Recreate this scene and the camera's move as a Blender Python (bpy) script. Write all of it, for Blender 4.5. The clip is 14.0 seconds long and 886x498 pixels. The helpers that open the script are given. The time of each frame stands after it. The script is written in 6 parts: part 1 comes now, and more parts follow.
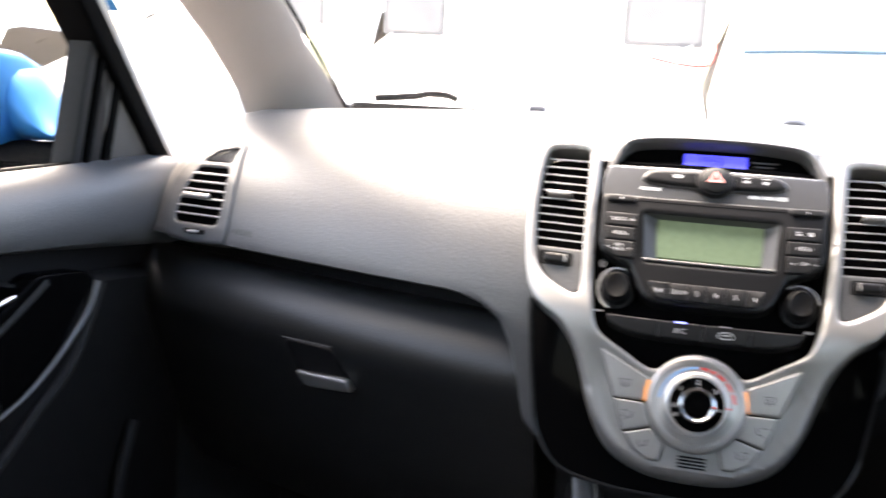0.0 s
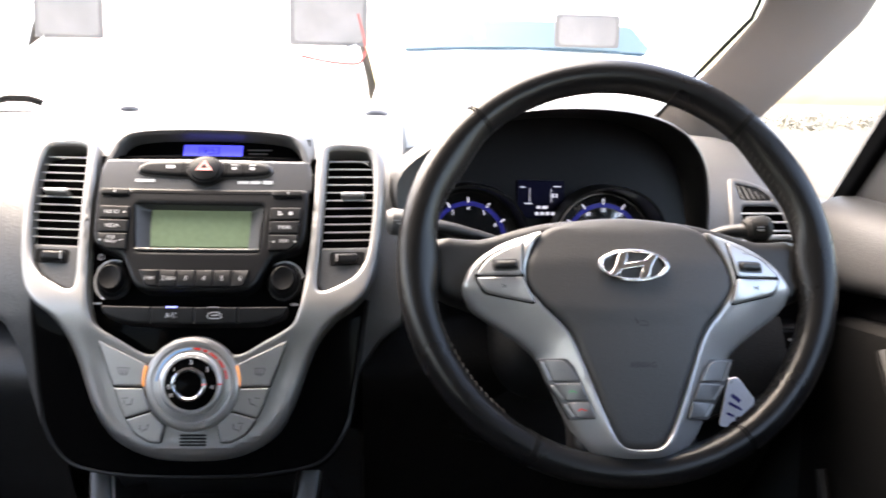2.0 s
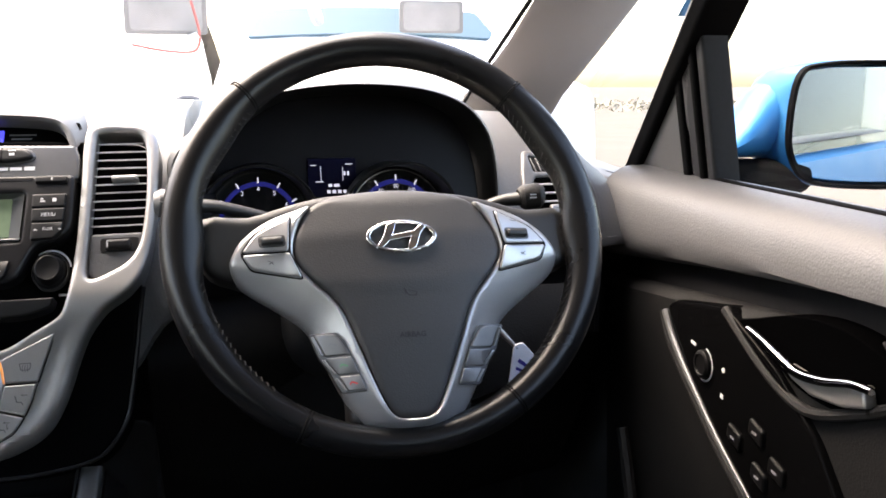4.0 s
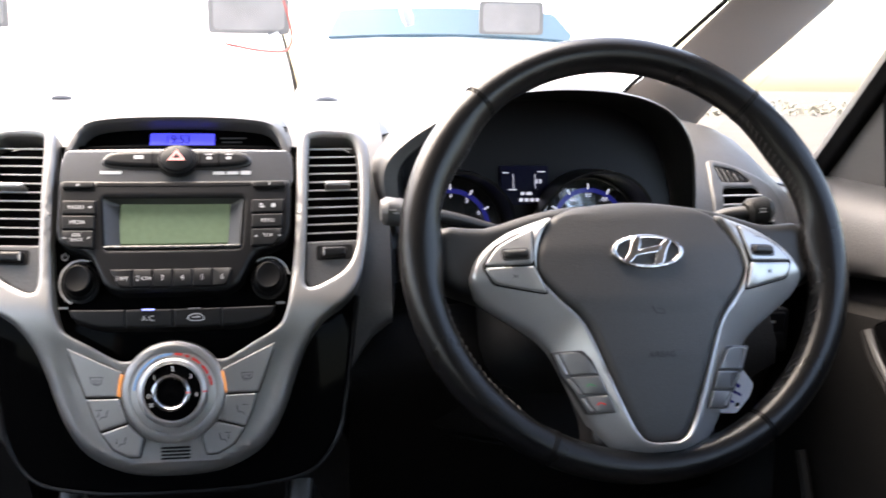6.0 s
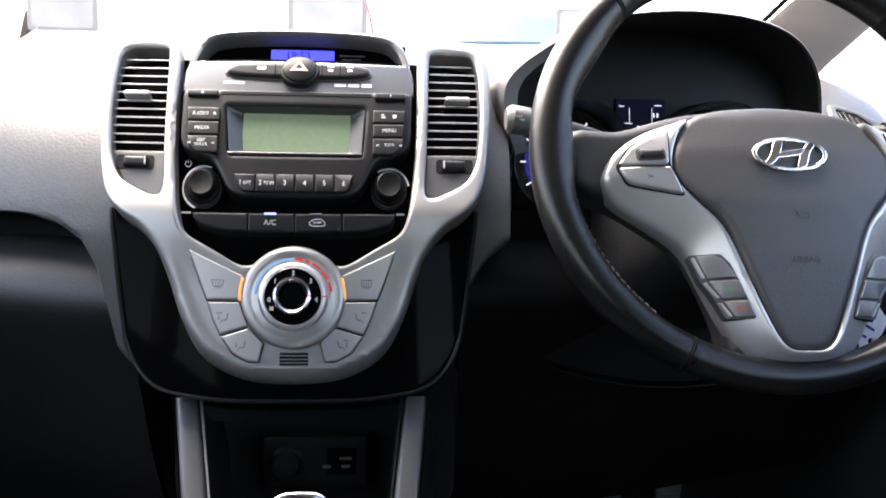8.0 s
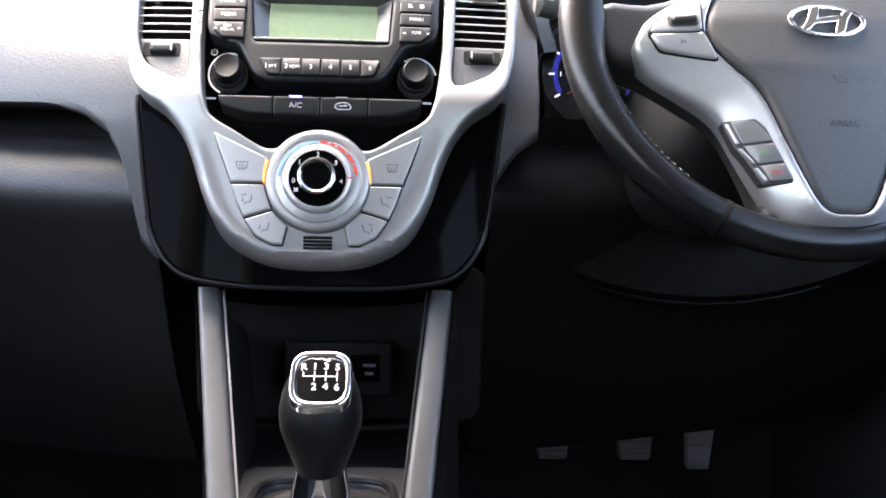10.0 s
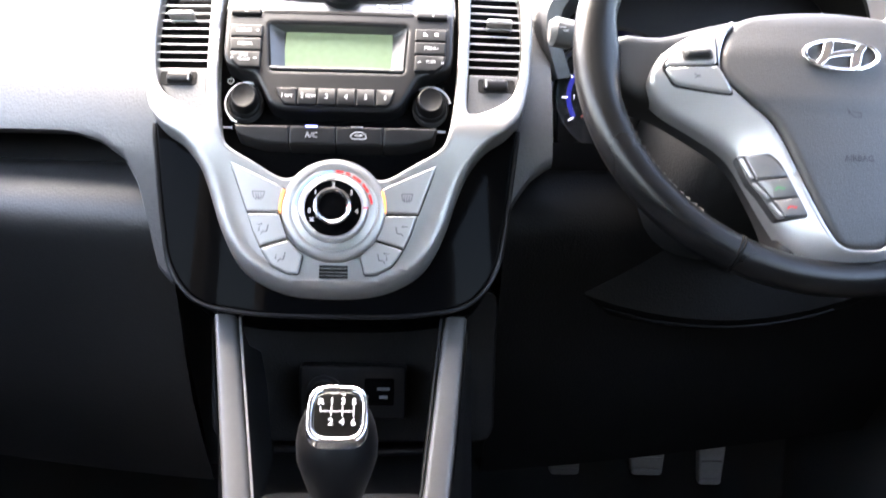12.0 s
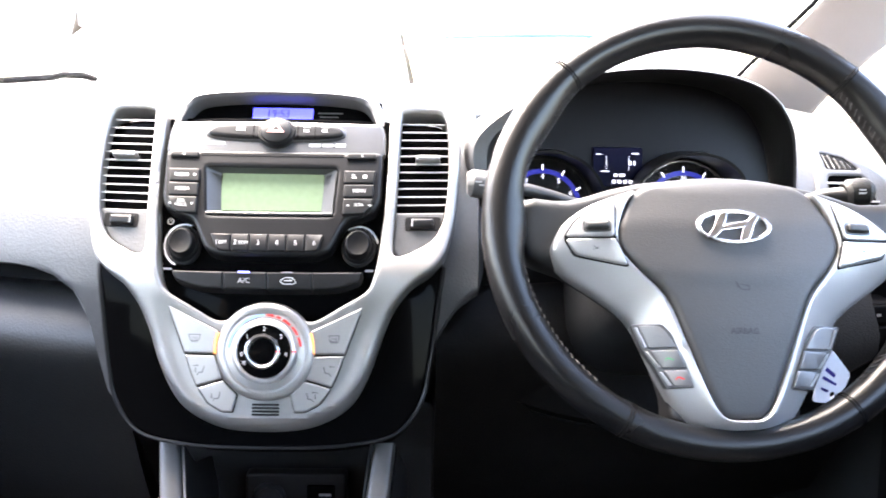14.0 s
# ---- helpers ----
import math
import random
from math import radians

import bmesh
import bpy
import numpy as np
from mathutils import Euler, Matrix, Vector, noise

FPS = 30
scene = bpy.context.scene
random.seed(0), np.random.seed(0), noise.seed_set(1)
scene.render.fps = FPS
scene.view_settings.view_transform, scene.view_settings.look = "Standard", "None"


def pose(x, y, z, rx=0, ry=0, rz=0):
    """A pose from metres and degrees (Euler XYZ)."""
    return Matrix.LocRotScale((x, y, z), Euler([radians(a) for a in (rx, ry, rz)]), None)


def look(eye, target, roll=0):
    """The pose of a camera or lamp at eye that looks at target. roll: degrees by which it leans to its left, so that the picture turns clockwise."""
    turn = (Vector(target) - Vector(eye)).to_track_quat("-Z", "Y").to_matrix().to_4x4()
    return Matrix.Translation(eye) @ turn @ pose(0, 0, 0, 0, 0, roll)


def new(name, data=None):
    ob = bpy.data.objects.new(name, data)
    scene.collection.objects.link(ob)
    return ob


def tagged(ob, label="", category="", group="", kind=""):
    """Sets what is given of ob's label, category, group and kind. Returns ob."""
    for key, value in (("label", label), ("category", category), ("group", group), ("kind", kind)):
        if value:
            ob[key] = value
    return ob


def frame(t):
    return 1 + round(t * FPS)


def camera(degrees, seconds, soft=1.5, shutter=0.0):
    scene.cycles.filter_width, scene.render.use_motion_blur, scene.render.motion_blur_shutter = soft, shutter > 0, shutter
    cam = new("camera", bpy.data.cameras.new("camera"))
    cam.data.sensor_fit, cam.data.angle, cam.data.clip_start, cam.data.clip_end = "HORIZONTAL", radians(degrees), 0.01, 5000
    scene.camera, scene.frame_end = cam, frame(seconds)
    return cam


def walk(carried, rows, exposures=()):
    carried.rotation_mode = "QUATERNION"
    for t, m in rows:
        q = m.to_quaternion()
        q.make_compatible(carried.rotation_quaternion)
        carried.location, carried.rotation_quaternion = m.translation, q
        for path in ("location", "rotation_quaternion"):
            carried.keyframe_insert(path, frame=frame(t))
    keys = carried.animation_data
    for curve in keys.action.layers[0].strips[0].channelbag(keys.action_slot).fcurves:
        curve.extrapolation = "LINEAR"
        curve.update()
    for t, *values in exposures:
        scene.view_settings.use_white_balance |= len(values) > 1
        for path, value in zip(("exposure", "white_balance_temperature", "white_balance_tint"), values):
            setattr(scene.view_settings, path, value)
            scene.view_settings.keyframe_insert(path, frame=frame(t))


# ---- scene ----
cam = camera(52.0, 14.0, soft=1.7, shutter=0.5)
PATH = [
    (0, (-0.0375, -0.016, 1.2077), (-0.5167, 1.8916, 0.8452), 3.06),
    (0.5, (0.0372, -0.0235, 1.2085), (-0.2684, 1.9225, 0.8624), 2.21),
    (1, (0.091, -0.0172, 1.2104), (-0.0409, 1.9472, 0.8584), 1.78),
    (1.5, (0.1422, -0.0303, 1.2103), (0.1325, 1.9397, 0.8649), 1.23),
    (2, (0.1765, -0.0311, 1.2073), (0.2921, 1.9367, 0.8696), 1.18),
    (2.5, (0.2179, -0.0496, 1.2123), (0.4309, 1.9057, 0.8498), 0.31),
    (3, (0.264, -0.0626, 1.2061), (0.589, 1.8767, 0.8409), -0.16),
    (3.2, (0.2689, -0.0613, 1.1996), (0.6472, 1.8698, 0.8424), -0.27),
    (5.3, (0.176, 0.0089, 1.1934), (0.58, 1.9341, 0.8322), 0.05),
    (5.5, (0.1531, 0.0121, 1.1984), (0.5374, 1.9417, 0.8397), 0.35),
    (6, (0.1103, 0.0192, 1.1992), (0.4078, 1.9644, 0.8419), 0.64),
    (6.5, (0.0853, 0.0237, 1.1927), (0.3089, 1.978, 0.8308), 0.8),
    (7, (0.0753, 0.0242, 1.1738), (0.2567, 1.9853, 0.8261), 1.03),
    (7.5, (0.0705, 0.0269, 1.1338), (0.232, 1.9935, 0.8075), 1.01),
    (8, (0.0612, 0.0262, 1.1011), (0.2227, 1.9958, 0.7939), 1.18),
    (8.5, (0.0598, 0.0258, 1.0597), (0.2058, 2.0007, 0.7797), 1.21),
    (9, (0.0602, 0.0255, 1.0157), (0.1956, 2.0054, 0.768), 1.33),
    (9.2, (0.0674, 0.0247, 1.0057), (0.1809, 2.0059, 0.7574), 1.28),
    (11.5, (0.0504, 0.0224, 0.9625), (0.1467, 2.0082, 0.7454), 1.37),
    (12, (0.0578, 0.0219, 1.0067), (0.142, 2.0046, 0.758), 1.33),
    (12.5, (0.0626, 0.0281, 1.0626), (0.1449, 2.0053, 0.7734), 1.29),
    (13, (0.0655, 0.0266, 1.1303), (0.1432, 1.9972, 0.7975), 1.26),
    (13.5, (0.0885, 0.0101, 1.1765), (0.1504, 1.9772, 0.8207), 1.1),
    (14, (0.1351, -0.0005, 1.174), (0.1808, 1.968, 0.8234), 1),
]
walk(cam, [(t, look(eye, target, roll)) for t, eye, target, roll in PATH],
     exposures=[(0.0, 3.65, 7950, 14), (3.0, 3.2, 7850, 14), (6.0, 3.1, 7700, 14), (9.0, 3.95, 7350, 14), (11.5, 4.72, 7400, 14), (14.0, 4.82, 7400, 14)])

# ---------------------------------------------------------------- light
world = bpy.data.worlds.new("overcast_sky")
scene.world = world
world.use_nodes = True
wn, wl = world.node_tree.nodes, world.node_tree.links
sky = wn.new("ShaderNodeTexSky")
sky.sky_type, sky.sun_disc = "NISHITA", False
sky.sun_elevation, sky.sun_rotation = radians(52), radians(315)
sky.air_density, sky.dust_density = 1.0, 3.0
wn["Background"].inputs["Strength"].default_value = 0.15
wl.new(sky.outputs["Color"], wn["Background"].inputs["Color"])
sun = new("sun", bpy.data.lights.new("sun", "SUN"))
sun.data.energy, sun.data.angle, sun.data.color = 1.8, radians(60), (1.0, 0.985, 0.97)
sun.matrix_world = look((-1.5, 1.95, 5.0), (0, 0.8, 1.0))


# ---------------------------------------------------------------- materials
def mat(name, base, rough=0.5, metal=0.0, grain=0.0, scale=400.0, vary=0.12, coat=0.0, spec=0.5, wear=6.0, rough_vary=0.12):
    """A surface with two scales of variation: broad tone drift and fine grain."""
    m = bpy.data.materials.new(name)
    m.use_nodes = True
    n, l = m.node_tree.nodes, m.node_tree.links
    b = n["Principled BSDF"]
    b.inputs["Metallic"].default_value = metal
    b.inputs["Coat Weight"].default_value = coat
    b.inputs["Coat Roughness"].default_value = 0.05
    b.inputs["Specular IOR Level"].default_value = spec
    tc = n.new("ShaderNodeTexCoord")
    big = n.new("ShaderNodeTexNoise")
    big.inputs["Scale"].default_value, big.inputs["Detail"].default_value = wear, 5
    fine = n.new("ShaderNodeTexNoise")
    fine.inputs["Scale"].default_value, fine.inputs["Detail"].default_value = scale * 0.5, 3
    l.new(tc.outputs["Object"], big.inputs["Vector"]), l.new(tc.outputs["Object"], fine.inputs["Vector"])
    add = n.new("ShaderNodeMath")
    add.operation = "ADD"
    l.new(big.outputs["Fac"], add.inputs[0]), l.new(fine.outputs["Fac"], add.inputs[1])
    ramp = n.new("ShaderNodeMapRange")
    ramp.inputs["From Min"].default_value, ramp.inputs["From Max"].default_value = 0.6, 1.4
    ramp.inputs["To Min"].default_value, ramp.inputs["To Max"].default_value = 1 - vary, 1 + vary
    l.new(add.outputs[0], ramp.inputs["Value"])
    mul = n.new("ShaderNodeVectorMath")
    mul.operation = "SCALE"
    mul.inputs[0].default_value = base
    l.new(ramp.outputs[0], mul.inputs["Scale"]), l.new(mul.outputs[0], b.inputs["Base Color"])
    rr = n.new("ShaderNodeMapRange")
    rr.inputs["From Min"].default_value, rr.inputs["From Max"].default_value = 0.3, 0.7
    rr.inputs["To Min"].default_value, rr.inputs["To Max"].default_value = rough * (1 - rough_vary), min(1, rough * (1 + rough_vary))
    l.new(big.outputs["Fac"], rr.inputs["Value"]), l.new(rr.outputs[0], b.inputs["Roughness"])
    if grain:
        vor = n.new("ShaderNodeTexVoronoi")
        vor.inputs["Scale"].default_value = scale
        l.new(tc.outputs["Object"], vor.inputs["Vector"])
        bump = n.new("ShaderNodeBump")
        bump.inputs["Strength"].default_value, bump.inputs["Distance"].default_value = grain, 0.0006
        l.new(vor.outputs["Distance"], bump.inputs["Height"]), l.new(bump.outputs[0], b.inputs["Normal"])
    return m


def glow(name, color, strength, rough=0.15):
    m = mat(name, color, rough)
    b = m.node_tree.nodes["Principled BSDF"]
    b.inputs["Emission Color"].default_value, b.inputs["Emission Strength"].default_value = (*color, 1), strength
    return m


def pane_material(name, tint):
    """Thin clear glass: mostly lets light through, with a Fresnel gloss."""
    m = bpy.data.materials.new(name)
    m.use_nodes = True
    n, l = m.node_tree.nodes, m.node_tree.links
    clear, gloss, mix, fr, power = (n.new("ShaderNode" + k) for k in ("BsdfTransparent", "BsdfGlossy", "MixShader", "LayerWeight", "Math"))
    clear.inputs["Color"].default_value = (*tint, 1)
    gloss.inputs["Roughness"].default_value = 0.02
    power.operation = "POWER"
    power.inputs[1].default_value = 5.0
    l.new(fr.outputs["Facing"], power.inputs[0]), l.new(power.outputs[0], mix.inputs["Fac"]), l.new(clear.outputs[0], mix.inputs[1]), l.new(gloss.outputs[0], mix.inputs[2])
    l.new(mix.outputs[0], n["Material Output"].inputs["Surface"])
    return m


DASH = mat("dash_soft_plastic", (0.072, 0.072, 0.075), 0.46, grain=0.32, scale=420, vary=0.1)
LOWER = mat("lower_hard_plastic", (0.013, 0.013, 0.0135), 0.52, grain=0.4, scale=480, vary=0.12, spec=0.2)
# Lower plastic darkened in colour for the shade under the steering column.
KNEE = mat("shade_dark_knee_plastic", (0.0058, 0.0058, 0.006), 0.55, grain=0.4, scale=480, vary=0.12, spec=0.12)
GLOVE = mat("glovebox_grained_plastic", (0.0125, 0.0125, 0.013), 0.42, grain=0.25, scale=420, vary=0.12, spec=0.4)
DOOR_LOWER = mat("door_hard_plastic", (0.0085, 0.0085, 0.0088), 0.55, grain=0.4, scale=480, vary=0.12, spec=0.12)
MIRROR_BASE = mat("mirror_base_plastic", (0.0028, 0.003, 0.0032), 0.6, spec=0.0)
# Almost zero colour, stands in for the shade inside hollows and gaps.
VOID = mat("recess_shade_black", (0.0008, 0.0008, 0.0009), 0.9, spec=0.0)
CHANNEL = mat("dark_window_channel", (0.021, 0.0215, 0.023), 0.5, spec=0.15)
# Pale colour paints the highlight on the edges of black vent parts.
LIT_SLAT = mat("lit_edge_slat_plastic", (0.30, 0.30, 0.302), 0.35, vary=0.08)
# Dark joints, and near-black colour for the shade in slots and recesses.
CREVICE = mat("dark_seam_and_shade", (0.006, 0.006, 0.007), 0.7, spec=0.15)
SILVER = mat("satin_silver_paint", (0.325, 0.318, 0.312), 0.40, metal=0.75, grain=0.06, scale=1500, vary=0.03)
SPOKE_SILVER = mat("bright_satin_silver", (0.46, 0.46, 0.465), 0.33, metal=0.7, grain=0.06, scale=1500, vary=0.03)
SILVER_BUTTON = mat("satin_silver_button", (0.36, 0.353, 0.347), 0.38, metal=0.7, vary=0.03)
CHROME = mat("bright_chrome", (0.82, 0.82, 0.83), 0.08, metal=1.0, vary=0.02)
PIANO = mat("piano_black", (0.002, 0.002, 0.0022), 0.05, vary=0.1, wear=20, spec=0.016)
RADIO = mat("radio_black_plastic", (0.007, 0.007, 0.008), 0.34, vary=0.12, spec=0.25)
RADIO_BUTTON = mat("radio_button_rubber", (0.010, 0.010, 0.011), 0.42, vary=0.12, spec=0.2)
BEZEL = mat("screen_bezel_grey", (0.035, 0.036, 0.038), 0.3)
LCD = glow("green_grey_lcd", (0.098, 0.134, 0.088), 0.06)
KNOB = mat("matt_black_knob", (0.004, 0.004, 0.0045), 0.45, spec=0.10)
CLOCK = glow("violet_clock_lcd", (0.045, 0.055, 0.70), 0.22)
CLOCK_INK = mat("dark_clock_digits", (0.03, 0.02, 0.2), 0.4)
PRINT = mat("white_print", (0.46, 0.46, 0.47), 0.5, vary=0.03)
HOOD_GLOSS = mat("gloss_charcoal_panel", (0.12, 0.122, 0.128), 0.24, metal=0.6, vary=0.05)
DARK_MARK = mat("dark_moulded_mark", (0.006, 0.006, 0.007), 0.5)
# Two silvers with shade mixed into the colour, chiefly for the wheel's lower keys.
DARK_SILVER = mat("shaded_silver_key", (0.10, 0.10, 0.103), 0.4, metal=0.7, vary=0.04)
SHADED_KEY = mat("shade_toned_silver", (0.20, 0.20, 0.205), 0.42, metal=0.7, vary=0.04)
GREY_PRINT = mat("grey_print", (0.10, 0.10, 0.11), 0.5, vary=0.03)
FAINT = mat("moulded_grey_print", (0.16, 0.16, 0.17), 0.5, vary=0.03)
RED_PRINT = mat("red_print", (0.62, 0.03, 0.03), 0.45, vary=0.03)
BLUE_PRINT = mat("blue_print", (0.20, 0.38, 0.66), 0.45, vary=0.03)
GREEN_PRINT = mat("green_print", (0.05, 0.30, 0.12), 0.45, vary=0.03)
ORANGE = glow("orange_indicator", (0.75, 0.30, 0.10), 0.08)
BLUE_LED = glow("blue_indicator", (0.22, 0.27, 0.9), 0.25)
DIAL_BLUE = glow("blue_gauge_light", (0.009, 0.012, 0.115), 0.15)
DIAL_FACE = mat("gauge_black", (0.008, 0.008, 0.011), 0.4, spec=0.2)
DIAL_WHITE = glow("lit_gauge_marks", (0.40, 0.44, 0.60), 0.2)
LEATHER = mat("wheel_leather", (0.005, 0.005, 0.0055), 0.28, grain=0.10, scale=1100, vary=0.15, spec=0.36)
THREAD = mat("black_thread", (0.003, 0.003, 0.0033), 0.8, spec=0.1)
STITCH = mat("grey_black_stitch", (0.022, 0.022, 0.023), 0.6)
AIRBAG = mat("airbag_cover_plastic", (0.034, 0.0335, 0.0345), 0.48, grain=0.18, scale=800, vary=0.08)
WHEEL_PLASTIC = mat("wheel_back_plastic", (0.016, 0.016, 0.017), 0.45, vary=0.12)
PILLAR = mat("beige_grey_pillar_trim", (0.36, 0.33, 0.31), 0.75, grain=0.3, scale=900, vary=0.05)
ROOF = mat("pale_headliner_cloth", (0.42, 0.41, 0.40), 0.9, grain=0.3, scale=900)
RUBBER = mat("black_rubber", (0.002, 0.002, 0.0023), 0.7, vary=0.2, spec=0.03)
POST = mat("pale_door_post_paint", (0.46, 0.43, 0.40), 0.5, vary=0.04)
TRIANGLE = mat("grey_mirror_trim", (0.062, 0.060, 0.059), 0.6, grain=0.3, scale=700)
BLUE_PAINT = mat("blue_car_paint", (0.012, 0.135, 0.31), 0.42, metal=0.25, coat=0.06, vary=0.04, spec=0.25)
MIRROR = mat("mirror_glass", (0.86, 0.90, 0.88), 0.02, metal=1.0, vary=0.01)
GLASS = pane_material("clear_window_glass", (0.97, 0.98, 0.98))
CARPET = mat("black_carpet", (0.045, 0.045, 0.046), 0.95, grain=1.0, scale=900, vary=0.3)
SEAT = mat("dark_seat_cloth", (0.03, 0.03, 0.032), 0.9, grain=0.6, scale=800)
STEEL = mat("pedal_steel", (0.2, 0.2, 0.2), 0.5, metal=0.6)
SURROUND = mat("grey_boot_surround", (0.026, 0.026, 0.027), 0.42, grain=0.2, scale=500)
BOOT = mat("gear_boot_leather", (0.010, 0.010, 0.0108), 0.55, grain=0.5, scale=700, vary=0.25, spec=0.22)
DIM_CHROME = mat("brushed_chrome", (0.45, 0.45, 0.46), 0.18, metal=1.0, vary=0.03)
TAG = mat("white_paper_tag", (0.78, 0.77, 0.80), 0.7, vary=0.05)
CONCRETE = mat("pale_concrete_yard", (0.066, 0.057, 0.046), 0.9, grain=0.4, scale=60, vary=0.2, wear=0.7)
WHITE_PAINT = mat("white_vehicle_paint", (0.80, 0.80, 0.80), 0.3, coat=0.5, vary=0.02)
BLUE_SCREEN = mat("blue_tinted_windscreen", (0.065, 0.112, 0.15), 0.6, vary=0.1, spec=0.1)
CARD = mat("grey_price_card", (0.20, 0.188, 0.18), 0.5, vary=0.22, wear=7)
CARD_EDGE = mat("dull_card_edge", (0.135, 0.127, 0.122), 0.6, vary=0.1)
LAMP_RED = mat("red_lamp_plastic", (0.50, 0.13, 0.11), 0.3)
LAMP_CLEAR = mat("clear_lamp_plastic", (0.6, 0.62, 0.64), 0.15)
TYRE = mat("tyre_rubber", (0.02, 0.02, 0.02), 0.85)
YELLOW = mat("faded_yellow_paint", (0.70, 0.66, 0.42), 0.6)
HEDGE = mat("hedge_leaves", (0.30, 0.28, 0.22), 0.9, vary=0.25)
GRASS = mat("dry_grass", (0.10, 0.092, 0.04), 0.95, vary=0.4)


# ---------------------------------------------------------------- building tools
def link_mesh(name, bm, material, parent=None, label="", smooth=38):
    bmesh.ops.recalc_face_normals(bm, faces=bm.faces)
    for f in bm.faces:
        f.smooth = True
    for e in bm.edges:
        if len(e.link_faces) == 2 and e.calc_face_angle(0) > radians(smooth):
            e.smooth = False
    data = bpy.data.meshes.new(name)
    bm.to_mesh(data)
    bm.free()
    data.materials.append(material)
    ob = new(name, data)
    if parent:
        ob.parent = parent
    if label:
        tagged(ob, label)
    return ob


def part(name, bm, material, parent, label="", smooth=38):
    return link_mesh(name, bm, material, parent, label, smooth)


def thing(name, label, category, group="", kind=""):
    return tagged(new(name), label, category, group, kind)


def setting(name, bm, material, label, category, smooth=38):
    return tagged(link_mesh(name, bm, material, None, "", smooth), label, category, kind="structure")


def rounded(pts, r=0.003, step=0.008, n=4):
    """A closed outline through the corners pts, with filleted corners (r: one radius or one for each) and split sides."""
    out, k = [], len(pts)
    for i in range(k):
        a, b, c = (Vector(pts[(i + j) % k]) for j in (-1, 0, 1))
        rad = r[i] if isinstance(r, (list, tuple)) else r
        p, q = (a - b), (c - b)
        cut = min(rad, p.length * 0.45, q.length * 0.45)
        p, q = b + p.normalized() * cut, b + q.normalized() * cut
        for j in range(n + 1):
            s = j / n
            out.append((1 - s) ** 2 * p + 2 * s * (1 - s) * b + s * s * q)
    dense = []
    for i, p in enumerate(out):
        q = out[(i + 1) % len(out)]
        m = max(1, int((q - p).length / step))
        for j in range(m):
            dense.append(p.lerp(q, j / m))
    res = [dense[0]]
    for p in dense[1:]:
        if (p - res[-1]).length > 1e-5:
            res.append(p)
    return [(p.x, p.y) for p in res]


def curve(pts, closed=True, n=6):
    """A smooth line through pts."""
    k, out = len(pts), []
    get = (lambda i: Vector(pts[i % k])) if closed else (lambda i: Vector(pts[min(max(i, 0), k - 1)]))
    for i in range(k if closed else k - 1):
        a, b, c, d = get(i - 1), get(i), get(i + 1), get(i + 2)
        for j in range(n):
            s = j / n
            out.append(0.5 * (2 * b + (c - a) * s + (2 * a - 5 * b + 4 * c - d) * s * s + (3 * b - a - 3 * c + d) * s ** 3))
    if not closed:
        out.append(get(k - 1))
    return [tuple(p) for p in out]


def box2(u0, v0, u1, v1):
    return [(u0, v0), (u1, v0), (u1, v1), (u0, v1)]


def ring2(u, v, ru, rv=None, n=40, a0=0.0, a1=360.0):
    rv = rv or ru
    full = abs(a1 - a0) >= 360
    return [(u + ru * math.cos(radians(a0 + (a1 - a0) * i / (n if full else n - 1))), v + rv * math.sin(radians(a0 + (a1 - a0) * i / (n if full else n - 1)))) for i in range(n)]


def arc_band(u, v, r0, r1, a0, a1, n=24):
    return ring2(u, v, r1, None, n, a0, a1) + ring2(u, v, r0, None, n, a1, a0)


def inside(points, loops):
    ok = np.zeros(len(points), bool)
    for loop in loops:
        a = np.array(loop)
        b = np.roll(a, -1, 0)
        for (x0, y0), (x1, y1) in zip(a, b):
            hit = ((y0 > points[:, 1]) != (y1 > points[:, 1]))
            with np.errstate(divide="ignore", invalid="ignore"):
                cross = (x1 - x0) * (points[:, 1] - y0) / (y1 - y0) + x0
            ok ^= hit & (points[:, 0] < cross)
    return ok


def edge_distance(points, loops):
    best = np.full(len(points), 1e9)
    for loop in loops:
        a = np.array(loop)
        ab = np.roll(a, -1, 0) - a
        ll = (ab ** 2).sum(1) + 1e-18
        for i in range(0, len(points), 400):
            p = points[i:i + 400, None, :]
            s = np.clip(((p - a) * ab).sum(2) / ll, 0, 1)
            best[i:i + 400] = np.minimum(best[i:i + 400], np.sqrt(((p - a - s[..., None] * ab) ** 2).sum(2)).min(1))
    return best


